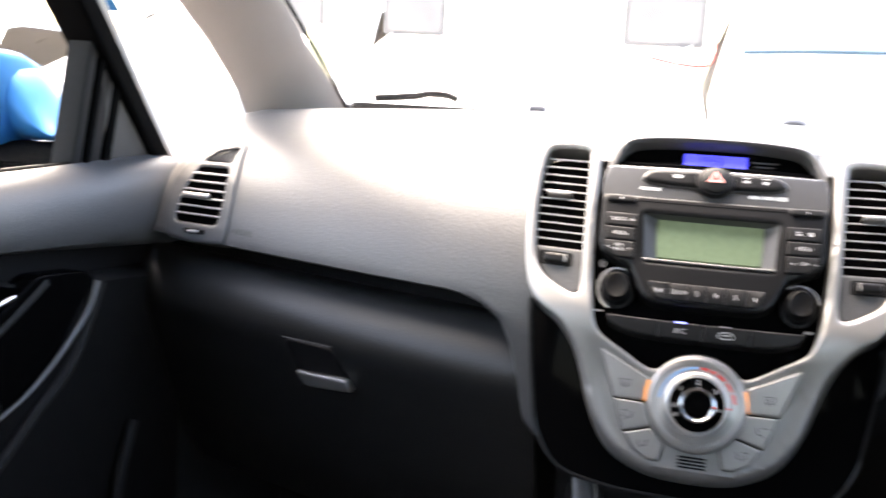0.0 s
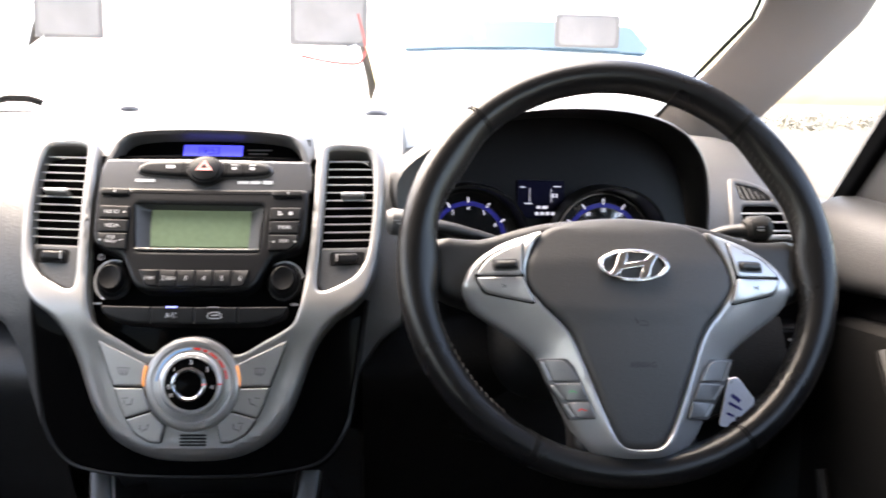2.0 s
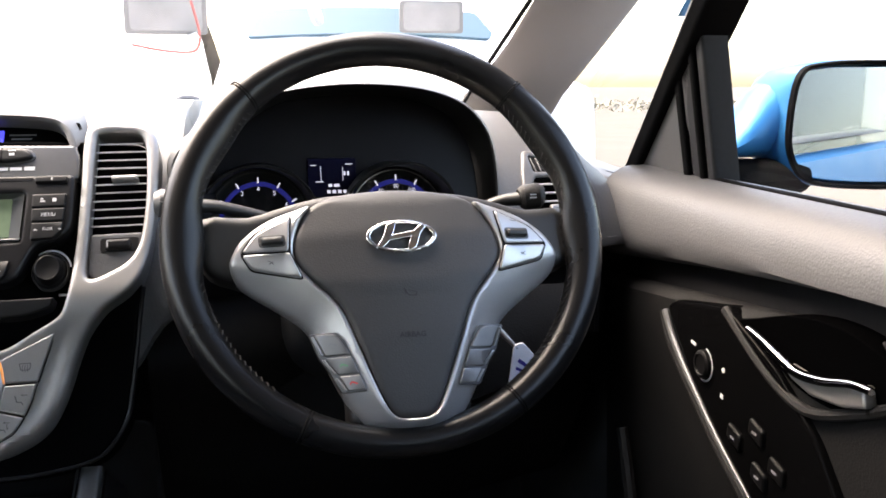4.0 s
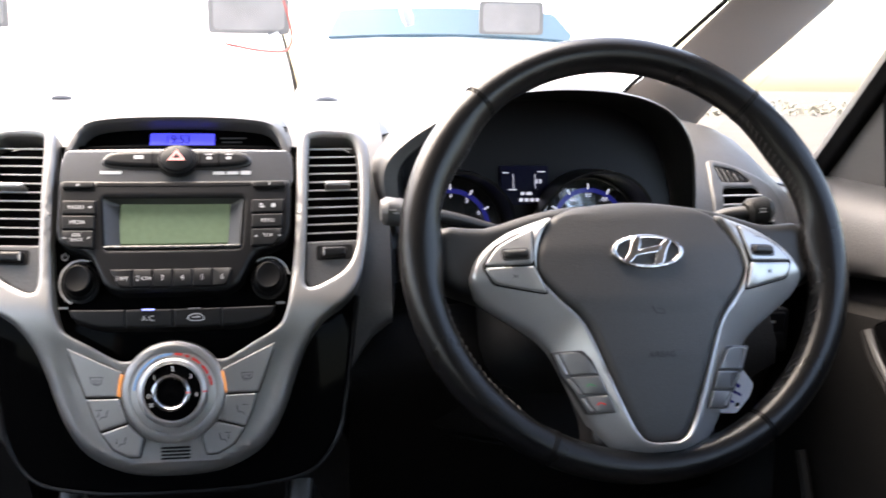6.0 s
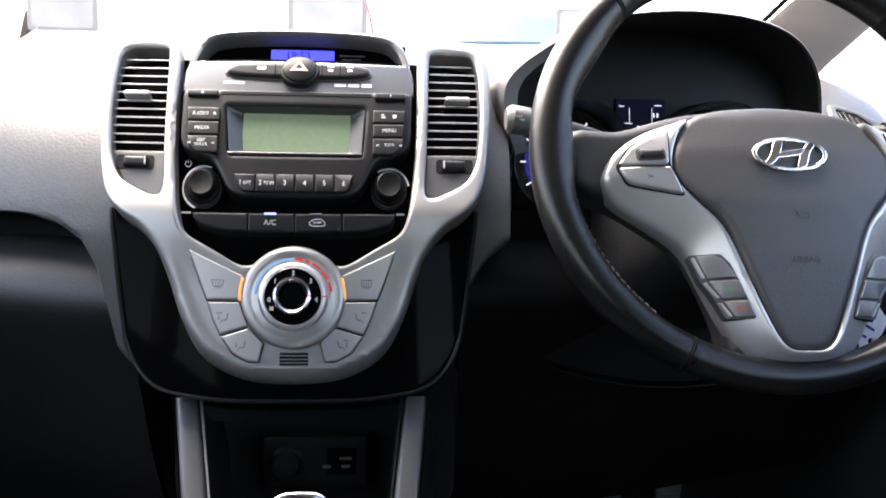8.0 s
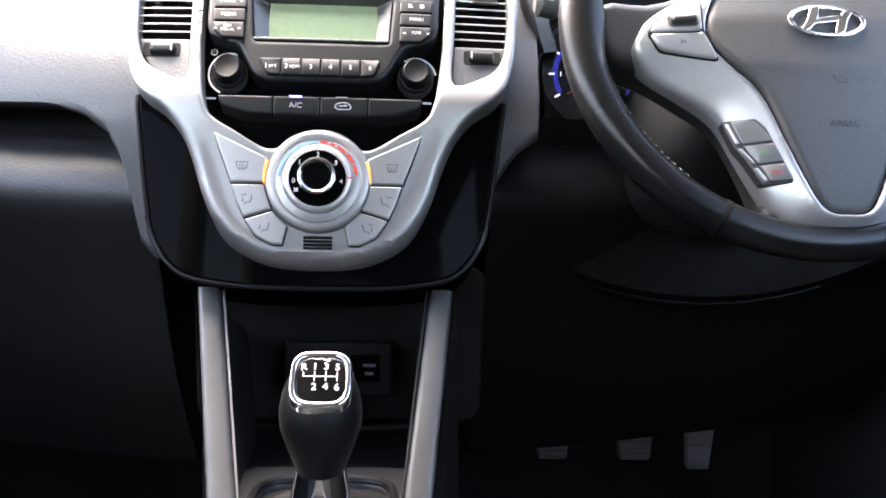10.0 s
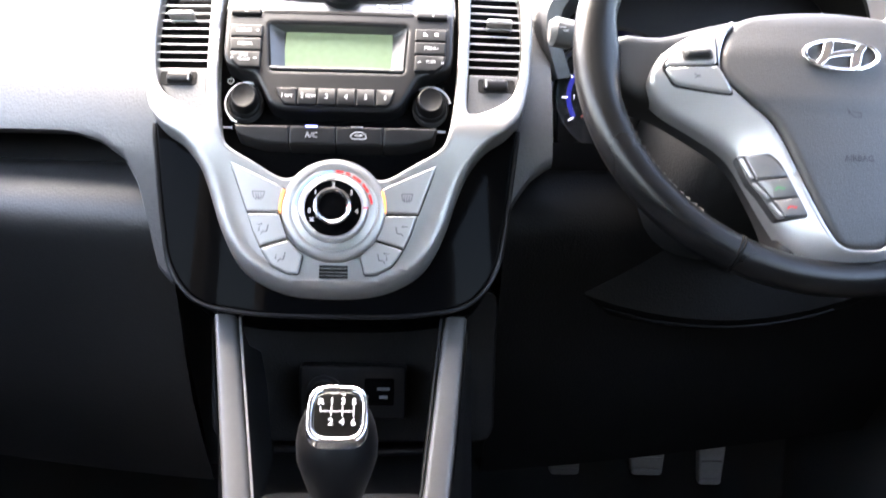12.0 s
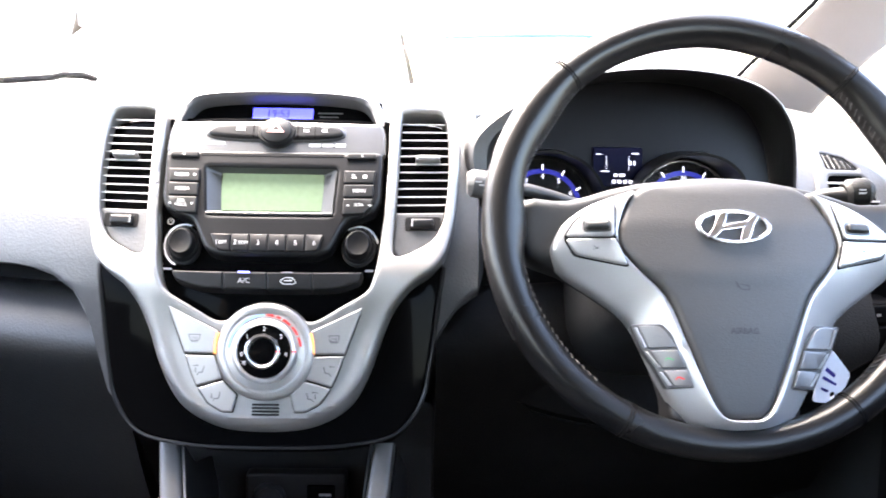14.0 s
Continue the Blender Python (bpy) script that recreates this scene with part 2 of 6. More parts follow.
def slab(loops, top, base, m, r=0.002, step=0.012, dome=None):
    """A plate with the outline loops[0] and the holes loops[1:], from depth base to depth top, with a rounded rim of radius r,
    laid on the surface m(u, v, d). dome(u, v): extra height."""
    from mathutils.geometry import delaunay_2d_cdt
    def dense(loop):
        total = sum((Vector(loop[i]) - Vector(loop[i - 1])).length for i in range(len(loop)))
        seg, out = max(0.8 * r, total / 260, 0.0008), []
        for i, p in enumerate(loop):
            q = Vector(loop[(i + 1) % len(loop)])
            k = max(1, int((q - Vector(p)).length / seg))
            out += [tuple(Vector(p).lerp(q, j / k)) for j in range(k)]
        return out
    loops = [dense([tuple(p) for p in l]) if 0.0015 < r < 0.05 and step < 0.05 else [tuple(p) for p in l] for l in loops]
    pts, edges = [], []
    for loop in loops:
        k = len(pts)
        pts += loop
        edges += [(k + i, k + (i + 1) % len(loop)) for i in range(len(loop))]
    extra = []
    r = max(1e-5, min(r, abs(top - base) * 0.98))
    for frac in (0.1, 0.3, 0.62, 1.0, 1.35):
        for loop in loops:
            a = np.array(loop)
            t = np.roll(a, -1, 0) - np.roll(a, 1, 0)
            t /= np.linalg.norm(t, axis=1)[:, None] + 1e-12
            nrm = np.stack([-t[:, 1], t[:, 0]], 1)
            for s in (1, -1):
                c = a + s * nrm * r * frac
                keep = inside(c, loops) & (edge_distance(c, loops) > 0.93 * r * frac)
                extra += [tuple(p) for p in c[keep]]
    a = np.array(loops[0])
    (u0, v0), (u1, v1) = a.min(0), a.max(0)
    gu, gv = np.meshgrid(np.arange(u0, u1, step), np.arange(v0, v1, step))
    g = np.stack([gu.ravel(), gv.ravel()], 1)
    if len(g):
        g = g[inside(g, loops)]
        g = g[edge_distance(g, loops) > max(1.4 * r, 0.35 * step)] if len(g) else g
        extra += [tuple(p) for p in g]
    vs, _, tris, *_ = delaunay_2d_cdt([Vector(p) for p in pts + extra], edges, [], 0, 1e-6)
    flat = np.array([(p.x, p.y) for p in vs])
    cent = np.array([flat[list(t)].mean(0) for t in tris])
    good = inside(cent, loops)
    dist = edge_distance(flat, loops)
    s = np.clip(1 - dist / r, 0, 1)
    depth = top - r * (1 - np.sqrt(1 - s * s))
    bm = bmesh.new()
    made = {}
    for t, ok in zip(tris, good):
        if not ok:
            continue
        for i in t:
            if i not in made:
                u, v = float(flat[i][0]), float(flat[i][1])
                made[i] = bm.verts.new(m(u, v, float(depth[i]) + (dome(u, v) if dome else 0)))
        try:
            bm.faces.new([made[i] for i in t])
        except ValueError:
            pass
    back = {v: i for i, v in made.items()}
    rim = [e for e in bm.edges if e.is_boundary]
    low = {}
    for e in rim:
        for v in e.verts:
            if v not in low:
                low[v] = bm.verts.new(m(float(flat[back[v]][0]), float(flat[back[v]][1]), base))
    for e in rim:
        p, q = e.verts
        bm.faces.new((p, q, low[q], low[p]))
    return bm


def loft(rows, close_u=False, close_v=False):
    bm = bmesh.new()
    vs = [[bm.verts.new(p) for p in row] for row in rows]
    for i in range(len(vs) - (0 if close_u else 1)):
        a, b = vs[i], vs[(i + 1) % len(vs)]
        for j in range(len(a) - (0 if close_v else 1)):
            k = (j + 1) % len(a)
            bm.faces.new((a[j], a[k], b[k], b[j]))
    return bm


def cap_ends(bm):
    loops = [e for e in bm.edges if e.is_boundary]
    if loops:
        bmesh.ops.holes_fill(bm, edges=loops, sides=0)
    return bm


def tube(path, r, n=12, closed=False, flat=1.0, up=(0, 0, 1)):
    """A round bar along path; r: a radius or one for each point; flat squeezes it along up."""
    path = [Vector(p) for p in path]
    k = len(path)
    rows = []
    for i, p in enumerate(path):
        a = path[(i - 1) % k] if closed or i else p
        b = path[(i + 1) % k] if closed or i < k - 1 else p
        t = (b - a).normalized()
        s = t.cross(Vector(up))
        s = s.normalized() if s.length > 1e-6 else t.orthogonal().normalized()
        w = s.cross(t).normalized()
        rad = r[i] if isinstance(r, (list, tuple)) else r
        rows.append([p + rad * (math.cos(2 * math.pi * j / n) * s + flat * math.sin(2 * math.pi * j / n) * w) for j in range(n)])
    bm = loft(rows, close_u=closed, close_v=True)
    return bm if closed else cap_ends(bm)


def box(x0, y0, z0, x1, y1, z1, bevel=0.004, seg=2):
    bm = bmesh.new()
    bmesh.ops.create_cube(bm, size=1)
    bmesh.ops.scale(bm, vec=(x1 - x0, y1 - y0, z1 - z0), verts=bm.verts)
    bmesh.ops.translate(bm, vec=((x0 + x1) / 2, (y0 + y1) / 2, (z0 + z1) / 2), verts=bm.verts)
    if bevel:
        bmesh.ops.bevel(bm, geom=bm.edges[:], offset=bevel, segments=seg, affect="EDGES", profile=0.5)
    return bm


def lathe(profile, m, n=40):
    """A turned part: profile of (radius, depth), laid at m(u, v, d)."""
    rows = [[m(r * math.cos(2 * math.pi * j / n), r * math.sin(2 * math.pi * j / n), d) for j in range(n)] for r, d in profile]
    return cap_ends(loft(rows, close_v=True))


def at(m, u, v, d=0.0):
    return lambda a, b, c: m(u + a, v + b, d + c)


def lettering(text, size, u, v, m, material, parent, d=0.0003, turn=0.0, name="lettering", bold=0.0):
    font = bpy.data.curves.new("text", "FONT")
    font.body, font.size, font.align_x, font.align_y, font.offset = text, size, "CENTER", "CENTER", bold
    font.resolution_u = 3
    ob = new("text", font)
    mesh = bpy.data.meshes.new_from_object(ob.evaluated_get(bpy.context.evaluated_depsgraph_get()))
    bpy.data.objects.remove(ob)
    bm = bmesh.new()
    bm.from_mesh(mesh)
    bpy.data.meshes.remove(mesh)
    c, s = math.cos(radians(turn)), math.sin(radians(turn))
    for p in bm.verts:
        x, y = p.co.x, p.co.y
        p.co = m(u + c * x - s * y, v + s * x + c * y, d)
    return part(name, bm, material, parent)


def bars(boxes, m, material, parent, d=0.0004, name="printed_mark"):
    """Printed marks: plain rectangles become one part each, strokes together make one symbol."""
    symbol, made = bmesh.new(), None
    for pts in boxes:
        single = not isinstance(pts[0], (tuple, list))
        bm = bmesh.new() if single else symbol
        bm.faces.new([bm.verts.new(m(u, v, d)) for u, v in (box2(*pts) if single else pts)])
        if single:
            made = part(name, bm, material, parent)
    if symbol.faces:
        bmesh.ops.remove_doubles(symbol, verts=symbol.verts, dist=0.00002)
        left = set(symbol.faces)
        while left:
            piece, todo = [], [left.pop()]
            while todo:
                face = todo.pop()
                piece.append(face)
                for v in face.verts:
                    for g in v.link_faces:
                        if g in left:
                            left.discard(g)
                            todo.append(g)
            bm, made_v = bmesh.new(), {}
            for face in piece:
                bm.faces.new([made_v.setdefault(v, None) or made_v.update({v: bm.verts.new(v.co)}) or made_v[v] for v in face.verts])
            made = part(name, bm, material, parent)
    symbol.free()
    return made


def stroke(p, q, w):
    a, b = Vector(p), Vector(q)
    n = (b - a).orthogonal().normalized() * w / 2
    return [tuple(a + n), tuple(b + n), tuple(b - n), tuple(a - n)]

# ---------------------------------------------------------------- surfaces of the cabin
X0 = -0.002


def face_y(x, z):
    """The centre stack's face: it leans back above, and stands steeper below the climate keys."""
    k = max(0.0, 1.012 - z)
    bend = 0.33 * (k - 0.007) if k > 0.014 else 0.33 * k * k / 0.028
    return 0.764 + 0.53 * (z - 0.95) + 0.6 * x * x + (0.9 * (z - 1.05) ** 2 if z > 1.05 else 0) + bend


def stack(u, v, d):
    return Vector((u + X0, face_y(u, v) - 0.883 * d, v + 0.469 * d))


def dash_front(x):
    return 0.698 + math.sqrt(0.0121 + 0.16 * x * x)


def pad_front(x):
    """The upper pad's face steps back inside the instrument binnacle."""
    return dash_front(x) + float(np.interp(x, (0.188, 0.205, 0.505, 0.530), (0.0, 0.13, 0.13, 0.0)))


def dash_y(x, z):
    return dash_front(x) + float(np.interp(z, (0.8, 0.99, 1.02, 1.05, 1.08, 1.11, 1.14, 1.16, 1.172, 1.178), (0.0, 0.0, 0.006, 0.018, 0.036, 0.062, 0.102, 0.15, 0.20, 0.28)))


# ---------------------------------------------------------------- ground and yard
def build_ground():
    bm = bmesh.new()
    bmesh.ops.create_grid(bm, x_segments=40, y_segments=40, size=300)
    setting("ground", bm, CONCRETE, "pale dusty concrete yard", "ground")


# ---------------------------------------------------------------- dashboard
def build_dashboard():
    dash = thing("dashboard", "dark grey grained soft plastic car dashboard under the windscreen", "dashboard")
    xs = sorted({round(x, 4) for x in [i * 0.02 - 0.76 for i in range(77)] + [0.188, 0.205, 0.505, 0.53] + [s * (0.146 + 0.004 * i) for i in range(27) for s in (-1, 1)]})
    rows = []
    for x in xs:
        bow = 0.03 * min(1, (x / 0.7) ** 2) + 0.9 * max(0, abs(x) - (0.645 if x < 0 else 0.655))
        step = pad_front(x) - dash_front(x)
        end = 1.58 - 0.12 * (x / 0.7) ** 2
        lip = float(np.interp(abs(x), (0.140, 0.150, 0.160, 0.167, 0.176, 0.19, 0.212, 0.235, 0.25), (0.870, 0.873, 0.885, 0.915, 0.955, 0.981, 0.996, 1.0025, 1.004)))
        top = dash_front(x) + 0.28
        row = [(x, 1.606, 1.120), (x, end, 1.158 - bow), (x, 0.66 * end + 0.34 * top, 1.170 - bow), (x, 0.33 * end + 0.67 * top, 1.176 - bow)]
        for z in (1.178, 1.1765, 1.172, 1.166, 1.16, 1.15, 1.14, 1.125, 1.11, 1.095, 1.08, 1.065, 1.05, 1.03, 1.015):
            row.append((x, dash_y(x, z) + step * (1 if z < 1.165 else 0.4), z - bow * max(0, (z - 1.0) / 0.178) - (0.02 if step > 0.02 else 0)))
        if x > 0:
            lip = float(np.interp(x, (0.140, 0.150, 0.160, 0.170, 0.185, 0.21, 0.25), (0.925, 0.940, 0.957, 0.970, 0.981, 0.992, 1.000)))
        f = pad_front(x)
        row += [(x, dash_y(x, z) + step, z) for z in [1.010 + (lip + 0.005 - 1.010) * k / 6 for k in range(7)]]
        row += [(x, f + 0.003, lip), (x, f + 0.010, lip - 0.003), (x, f + 0.03, lip - 0.004), (x, f + 0.075, lip - 0.005)]
        rows.append(row)
    part("upper_pad", loft(rows), DASH, dash)
    # Near-black sheet gives the shelf slot its shade by colour.
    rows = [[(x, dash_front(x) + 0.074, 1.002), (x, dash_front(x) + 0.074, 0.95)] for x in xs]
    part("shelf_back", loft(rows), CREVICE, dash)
    # lower panel below the shelf slot, with the glovebox on the passenger side
    low = [(0.075, 0.972), (0.046, 0.9755), (0.038, 0.9742), (0.031, 0.9700), (0.021, 0.960), (0.011, 0.949), (0.004, 0.938), (0.000, 0.925), (0.0005, 0.914), (0.004, 0.902), (0.012, 0.885), (0.024, 0.862), (0.040, 0.83), (0.058, 0.79), (0.085, 0.74), (0.13, 0.68), (0.18, 0.62), (0.28, 0.60)]
    rows = [[(x, dash_front(x) + a, z) for a, z in low] for x in [-0.70 + 0.02 * i for i in range(26)] + [-0.19, -0.18, -0.165, -0.15]]
    part("lower_panel", cap_ends(loft(rows)), GLOVE, dash)
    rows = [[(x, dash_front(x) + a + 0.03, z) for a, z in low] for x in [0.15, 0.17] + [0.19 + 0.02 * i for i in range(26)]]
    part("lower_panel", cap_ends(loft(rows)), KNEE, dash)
    # moulded airbag word on the passenger pad
    m = lambda u, v, d: Vector((u, dash_y(u, v) - d, v))
    lettering("AIRBAG", 0.009, -0.52, 1.022, m, DARK_MARK, dash, 0.0015)
    # pull handle of the glovebox
    g = lambda u, v, d: Vector((u, dash_front(u) + float(np.interp(v, (0.79, 0.83, 0.862, 0.885, 0.902, 0.914, 0.925, 0.938), (0.058, 0.040, 0.024, 0.012, 0.004, 0.0005, 0.0, 0.004))) - d, v))
    handle = thing("glovebox_handle", "black plastic glovebox pull with a bright lower lip", "handle")
    # Dark plate on the panel paints the shade of the pull's recess.
    part("recess", slab([rounded([(-0.450, 0.911), (-0.384, 0.912), (-0.362, 0.868), (-0.434, 0.858)], 0.008)], 0.0025, -0.01, g, 0.002), CREVICE, handle)
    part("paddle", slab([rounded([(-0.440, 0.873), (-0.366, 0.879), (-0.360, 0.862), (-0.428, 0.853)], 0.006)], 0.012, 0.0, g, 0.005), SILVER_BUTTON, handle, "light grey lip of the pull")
    part("top_edge", tube([g(-0.451 + 0.0074 * i, 0.913 + 0.0002 * i, 0.003) for i in range(10)], 0.0012, 6), GLOVE, handle)


def bowed_y(x, z):
    """The pad's face, with its ends drooping."""
    return dash_y(x, 1 + (z - 1) / (1 - 0.168 * min(1, (x / 0.7) ** 2)))


def build_side_vent(s):
    """Round-cornered outlet at the dash end, tall slatted grille with a small demister grille above."""
    vent = thing("side_air_vent", "grey plastic end air vent with black horizontal slats", "air vent", "dashboard end vents")
    ou, ov = (-0.004, -0.011) if s < 0 else (0.014, -0.015)
    m = lambda u, v, d: Vector((s * (u + ou), bowed_y(u + ou, v + ov) + 0.005 - d, v + ov + 0.3 * d))
    outer = curve([(0.572, 1.127), (0.606, 1.119), (0.640, 1.103), (0.653, 1.089), (0.658, 1.063), (0.656, 1.033), (0.648, 1.013), (0.627, 1.009), (0.558, 1.012), (0.548, 1.022), (0.548, 1.054), (0.554, 1.092), (0.561, 1.116)], n=4)
    hole = rounded([(0.622, 1.095), (0.572, 1.097), (0.564, 1.059), (0.566, 1.033), (0.635, 1.031), (0.633, 1.062)], 0.006)
    small = rounded([(0.603, 1.115), (0.572, 1.121), (0.573, 1.104), (0.618, 1.102)], 0.004)
    knob = rounded([(0.618, 1.024), (0.581, 1.026), (0.582, 1.020), (0.613, 1.018)], 0.003)
    part("frame", slab([outer, hole, small], 0.0085, -0.02, m, 0.004), DASH, vent)
    # Black plate close behind the slats paints the shade of a deep cavity.
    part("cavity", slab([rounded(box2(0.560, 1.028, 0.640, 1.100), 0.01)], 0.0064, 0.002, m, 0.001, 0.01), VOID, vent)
    for i in range(6):
        v = 1.0405 + i * 0.0094
        r = 0.6365 - max(0, v - 1.062) * 0.30
        # Thin pale strip stands for the lit front edge of a black slat.
        part("slat", slab([rounded([(0.562, v + 0.0015), (r, v - 0.001), (r, v + 0.001), (0.562, v + 0.0035)], 0.0006)], 0.0084, 0.004, m, 0.0008, 0.02), LIT_SLAT, vent)
    part("tab", slab([rounded([(0.586, 1.0605), (0.630, 1.0585), (0.630, 1.0645), (0.586, 1.0665)], 0.003)], 0.014, 0.004, m, 0.003), SILVER, vent, "silver slider tab")
    part("demister_grille", slab([small], 0.0050, 0.0, m, 0.001), CREVICE, vent)
    for i in range(5):
        u = 0.577 + i * 0.0075
        top = min(1.119 - 0.0062 * max(0, i - 1) * 0.55, 1.119)
        part("rib", slab([rounded([(u, 1.104), (u + 0.0012, 1.104), (u - 0.0018, top), (u - 0.0030, top)], 0.0003)], 0.0075, 0.003, m, 0.0004), DASH, vent)
    part("thumb_wheel_slot", slab([knob], 0.0106, 0.0, m, 0.0008), CREVICE, vent)
    part("thumb_wheel", slab([rounded([(0.609, 1.0225), (0.590, 1.024), (0.591, 1.0205), (0.608, 1.0195)], 0.0015)], 0.0125, 0.004, m, 0.0012), LIT_SLAT, vent)


# ---------------------------------------------------------------- centre stack
def mirrored(pts):
    return [(-u, v) for u, v in reversed(pts)]


def build_stack():
    cs = thing("centre_stack", "car centre stack with silver frame, piano black panel and heater dial", "centre console")
    # black carrier
    left = [(-0.155, 1.015), (-0.1515, 0.988), (-0.1470, 0.952), (-0.1425, 0.922), (-0.1380, 0.9000), (-0.1255, 0.8790), (-0.1080, 0.8665), (-0.075, 0.8610), (-0.04, 0.8590)]
    outline = curve(left + mirrored(left) + [(0.162, 1.06), (0.165, 1.12), (0.14, 1.14), (0.0, 1.145), (-0.14, 1.14), (-0.165, 1.12), (-0.162, 1.06)])
    part("carrier_panel", slab([outline], -0.006, -0.06, stack, 0.0015, 0.02), PIANO, cs, "piano black glossy panel")
    rim = [(u * 1.012, v - 0.001) for u, v in left]
    path = curve(rim + mirrored(rim), closed=False)
    part("rim_strip", tube([stack(u, v, -0.008) for u, v in path], 0.0022, 8), RADIO, cs)
    # silver frame
    lo = [(-0.140, 1.1535), (-0.158, 1.1512), (-0.1685, 1.1420), (-0.1722, 1.126), (-0.1718, 1.10), (-0.1682, 1.065), (-0.1650, 1.043), (-0.1578, 1.0205), (-0.1452, 1.0060), (-0.1275, 0.9940), (-0.1130, 0.9760), (-0.1035, 0.9545), (-0.0920, 0.9215), (-0.0770, 0.8950), (-0.0548, 0.8800), (-0.025, 0.8722)]
    li = [(-0.0306, 0.9672), (-0.0385, 0.9650), (-0.0470, 0.9668), (-0.066, 0.9770), (-0.0875, 0.9890), (-0.0942, 1.0015), (-0.098, 1.02), (-0.1025, 1.06), (-0.1045, 1.10), (-0.105, 1.13), (-0.108, 1.149), (-0.122, 1.1540)]
    hub = [(-0.0172, 0.9752), (0.0, 0.9787), (0.0172, 0.9752)]
    outer = curve(lo + mirrored(lo) + mirrored(li) + list(reversed(hub)) + li, n=4)
    vent = curve([(-0.155, 1.1425), (-0.138, 1.1455), (-0.120, 1.1445), (-0.1165, 1.138), (-0.1145, 1.10), (-0.1125, 1.06), (-0.1105, 1.026), (-0.116, 1.0195), (-0.13, 1.024), (-0.146, 1.033), (-0.154, 1.045), (-0.158, 1.06), (-0.161, 1.09), (-0.1605, 1.125)], n=4)
    rim_line = [outer[:4 * (2 * len(lo)) - 3]]

    def lip(u, v):
        """A proud band along the lower edge that rolls away under the bowl of the frame."""
        far = float(edge_distance(np.array([[u, v]]), rim_line)[0])
        low = min(1.0, max(0.0, (0.985 - v) / 0.03))
        under = min(1.0, max(0.0, (0.915 - v) / 0.03))
        band = 0.0028 / (1 + math.exp((far - 0.0115) / 0.0009)) - 0.0022
        return 0.004 * math.exp(-((v - 1.0) / 0.03) ** 2) + low * band - (0.003 * low + 0.008 * under) * max(0.0, 1 - far / 0.0105) ** 2
    part("silver_frame", slab([outer, vent, mirrored(vent)], 0.011, -0.02, stack, 0.0042, 0.005, dome=lip), SILVER, cs, "satin silver Y-shaped frame")
    for s in (-1, 1):
        m = (lambda u, v, d: stack(u, v, d)) if s < 0 else (lambda u, v, d: stack(-u, v, d))
        unit = part("air_vent", slab([vent], -0.020, -0.05, m, 0.001, 0.02), CREVICE, cs, "black slatted centre air vent")
        for i in range(11):
            v = 1.0645 + i * 0.0072
            r = -0.1145 - (v - 1.06) * 0.055
            l = -0.1585 - (0.0025 if 1.07 < v < 1.12 else 0) + max(0, v - 1.128) * 0.45
            # Only the slat's front edge is built, coloured pale as its highlight.
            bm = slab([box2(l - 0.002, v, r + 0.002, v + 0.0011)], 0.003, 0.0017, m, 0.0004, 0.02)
            part("slat", bm, LIT_SLAT, unit)
        part("slider_tab", slab([rounded(box2(-0.153, 1.1025, -0.130, 1.107), 0.002)], 0.010, -0.004, m, 0.002), SILVER, unit, "silver slider tab")
        low = rounded([(-0.159, 1.0585), (-0.112, 1.0585), (-0.1105, 1.026), (-0.116, 1.0195), (-0.13, 1.024), (-0.146, 1.033), (-0.155, 1.046)], 0.003)
        part("lower_plate", slab([low], 0.003, -0.02, m, 0.002), DASH, unit, "grey plate below the slats")
        part("wheel_slot", slab([rounded(box2(-0.154, 1.0425, -0.121, 1.0545), 0.003)], 0.0036, 0.0, m, 0.0004), CREVICE, unit)
        wheel = part("thumb_wheel", slab([rounded(box2(-0.1475, 1.0440, -0.1255, 1.0525), 0.003)], 0.0085, 0.0, m, 0.003), RADIO, unit)
        part("wheel_rib", slab([rounded(box2(-0.1285, 1.0450, -0.1270, 1.0515), 0.0006)], 0.0090, 0.004, m, 0.0005), LIT_SLAT, wheel)
    build_display(cs)
    build_heater(cs)


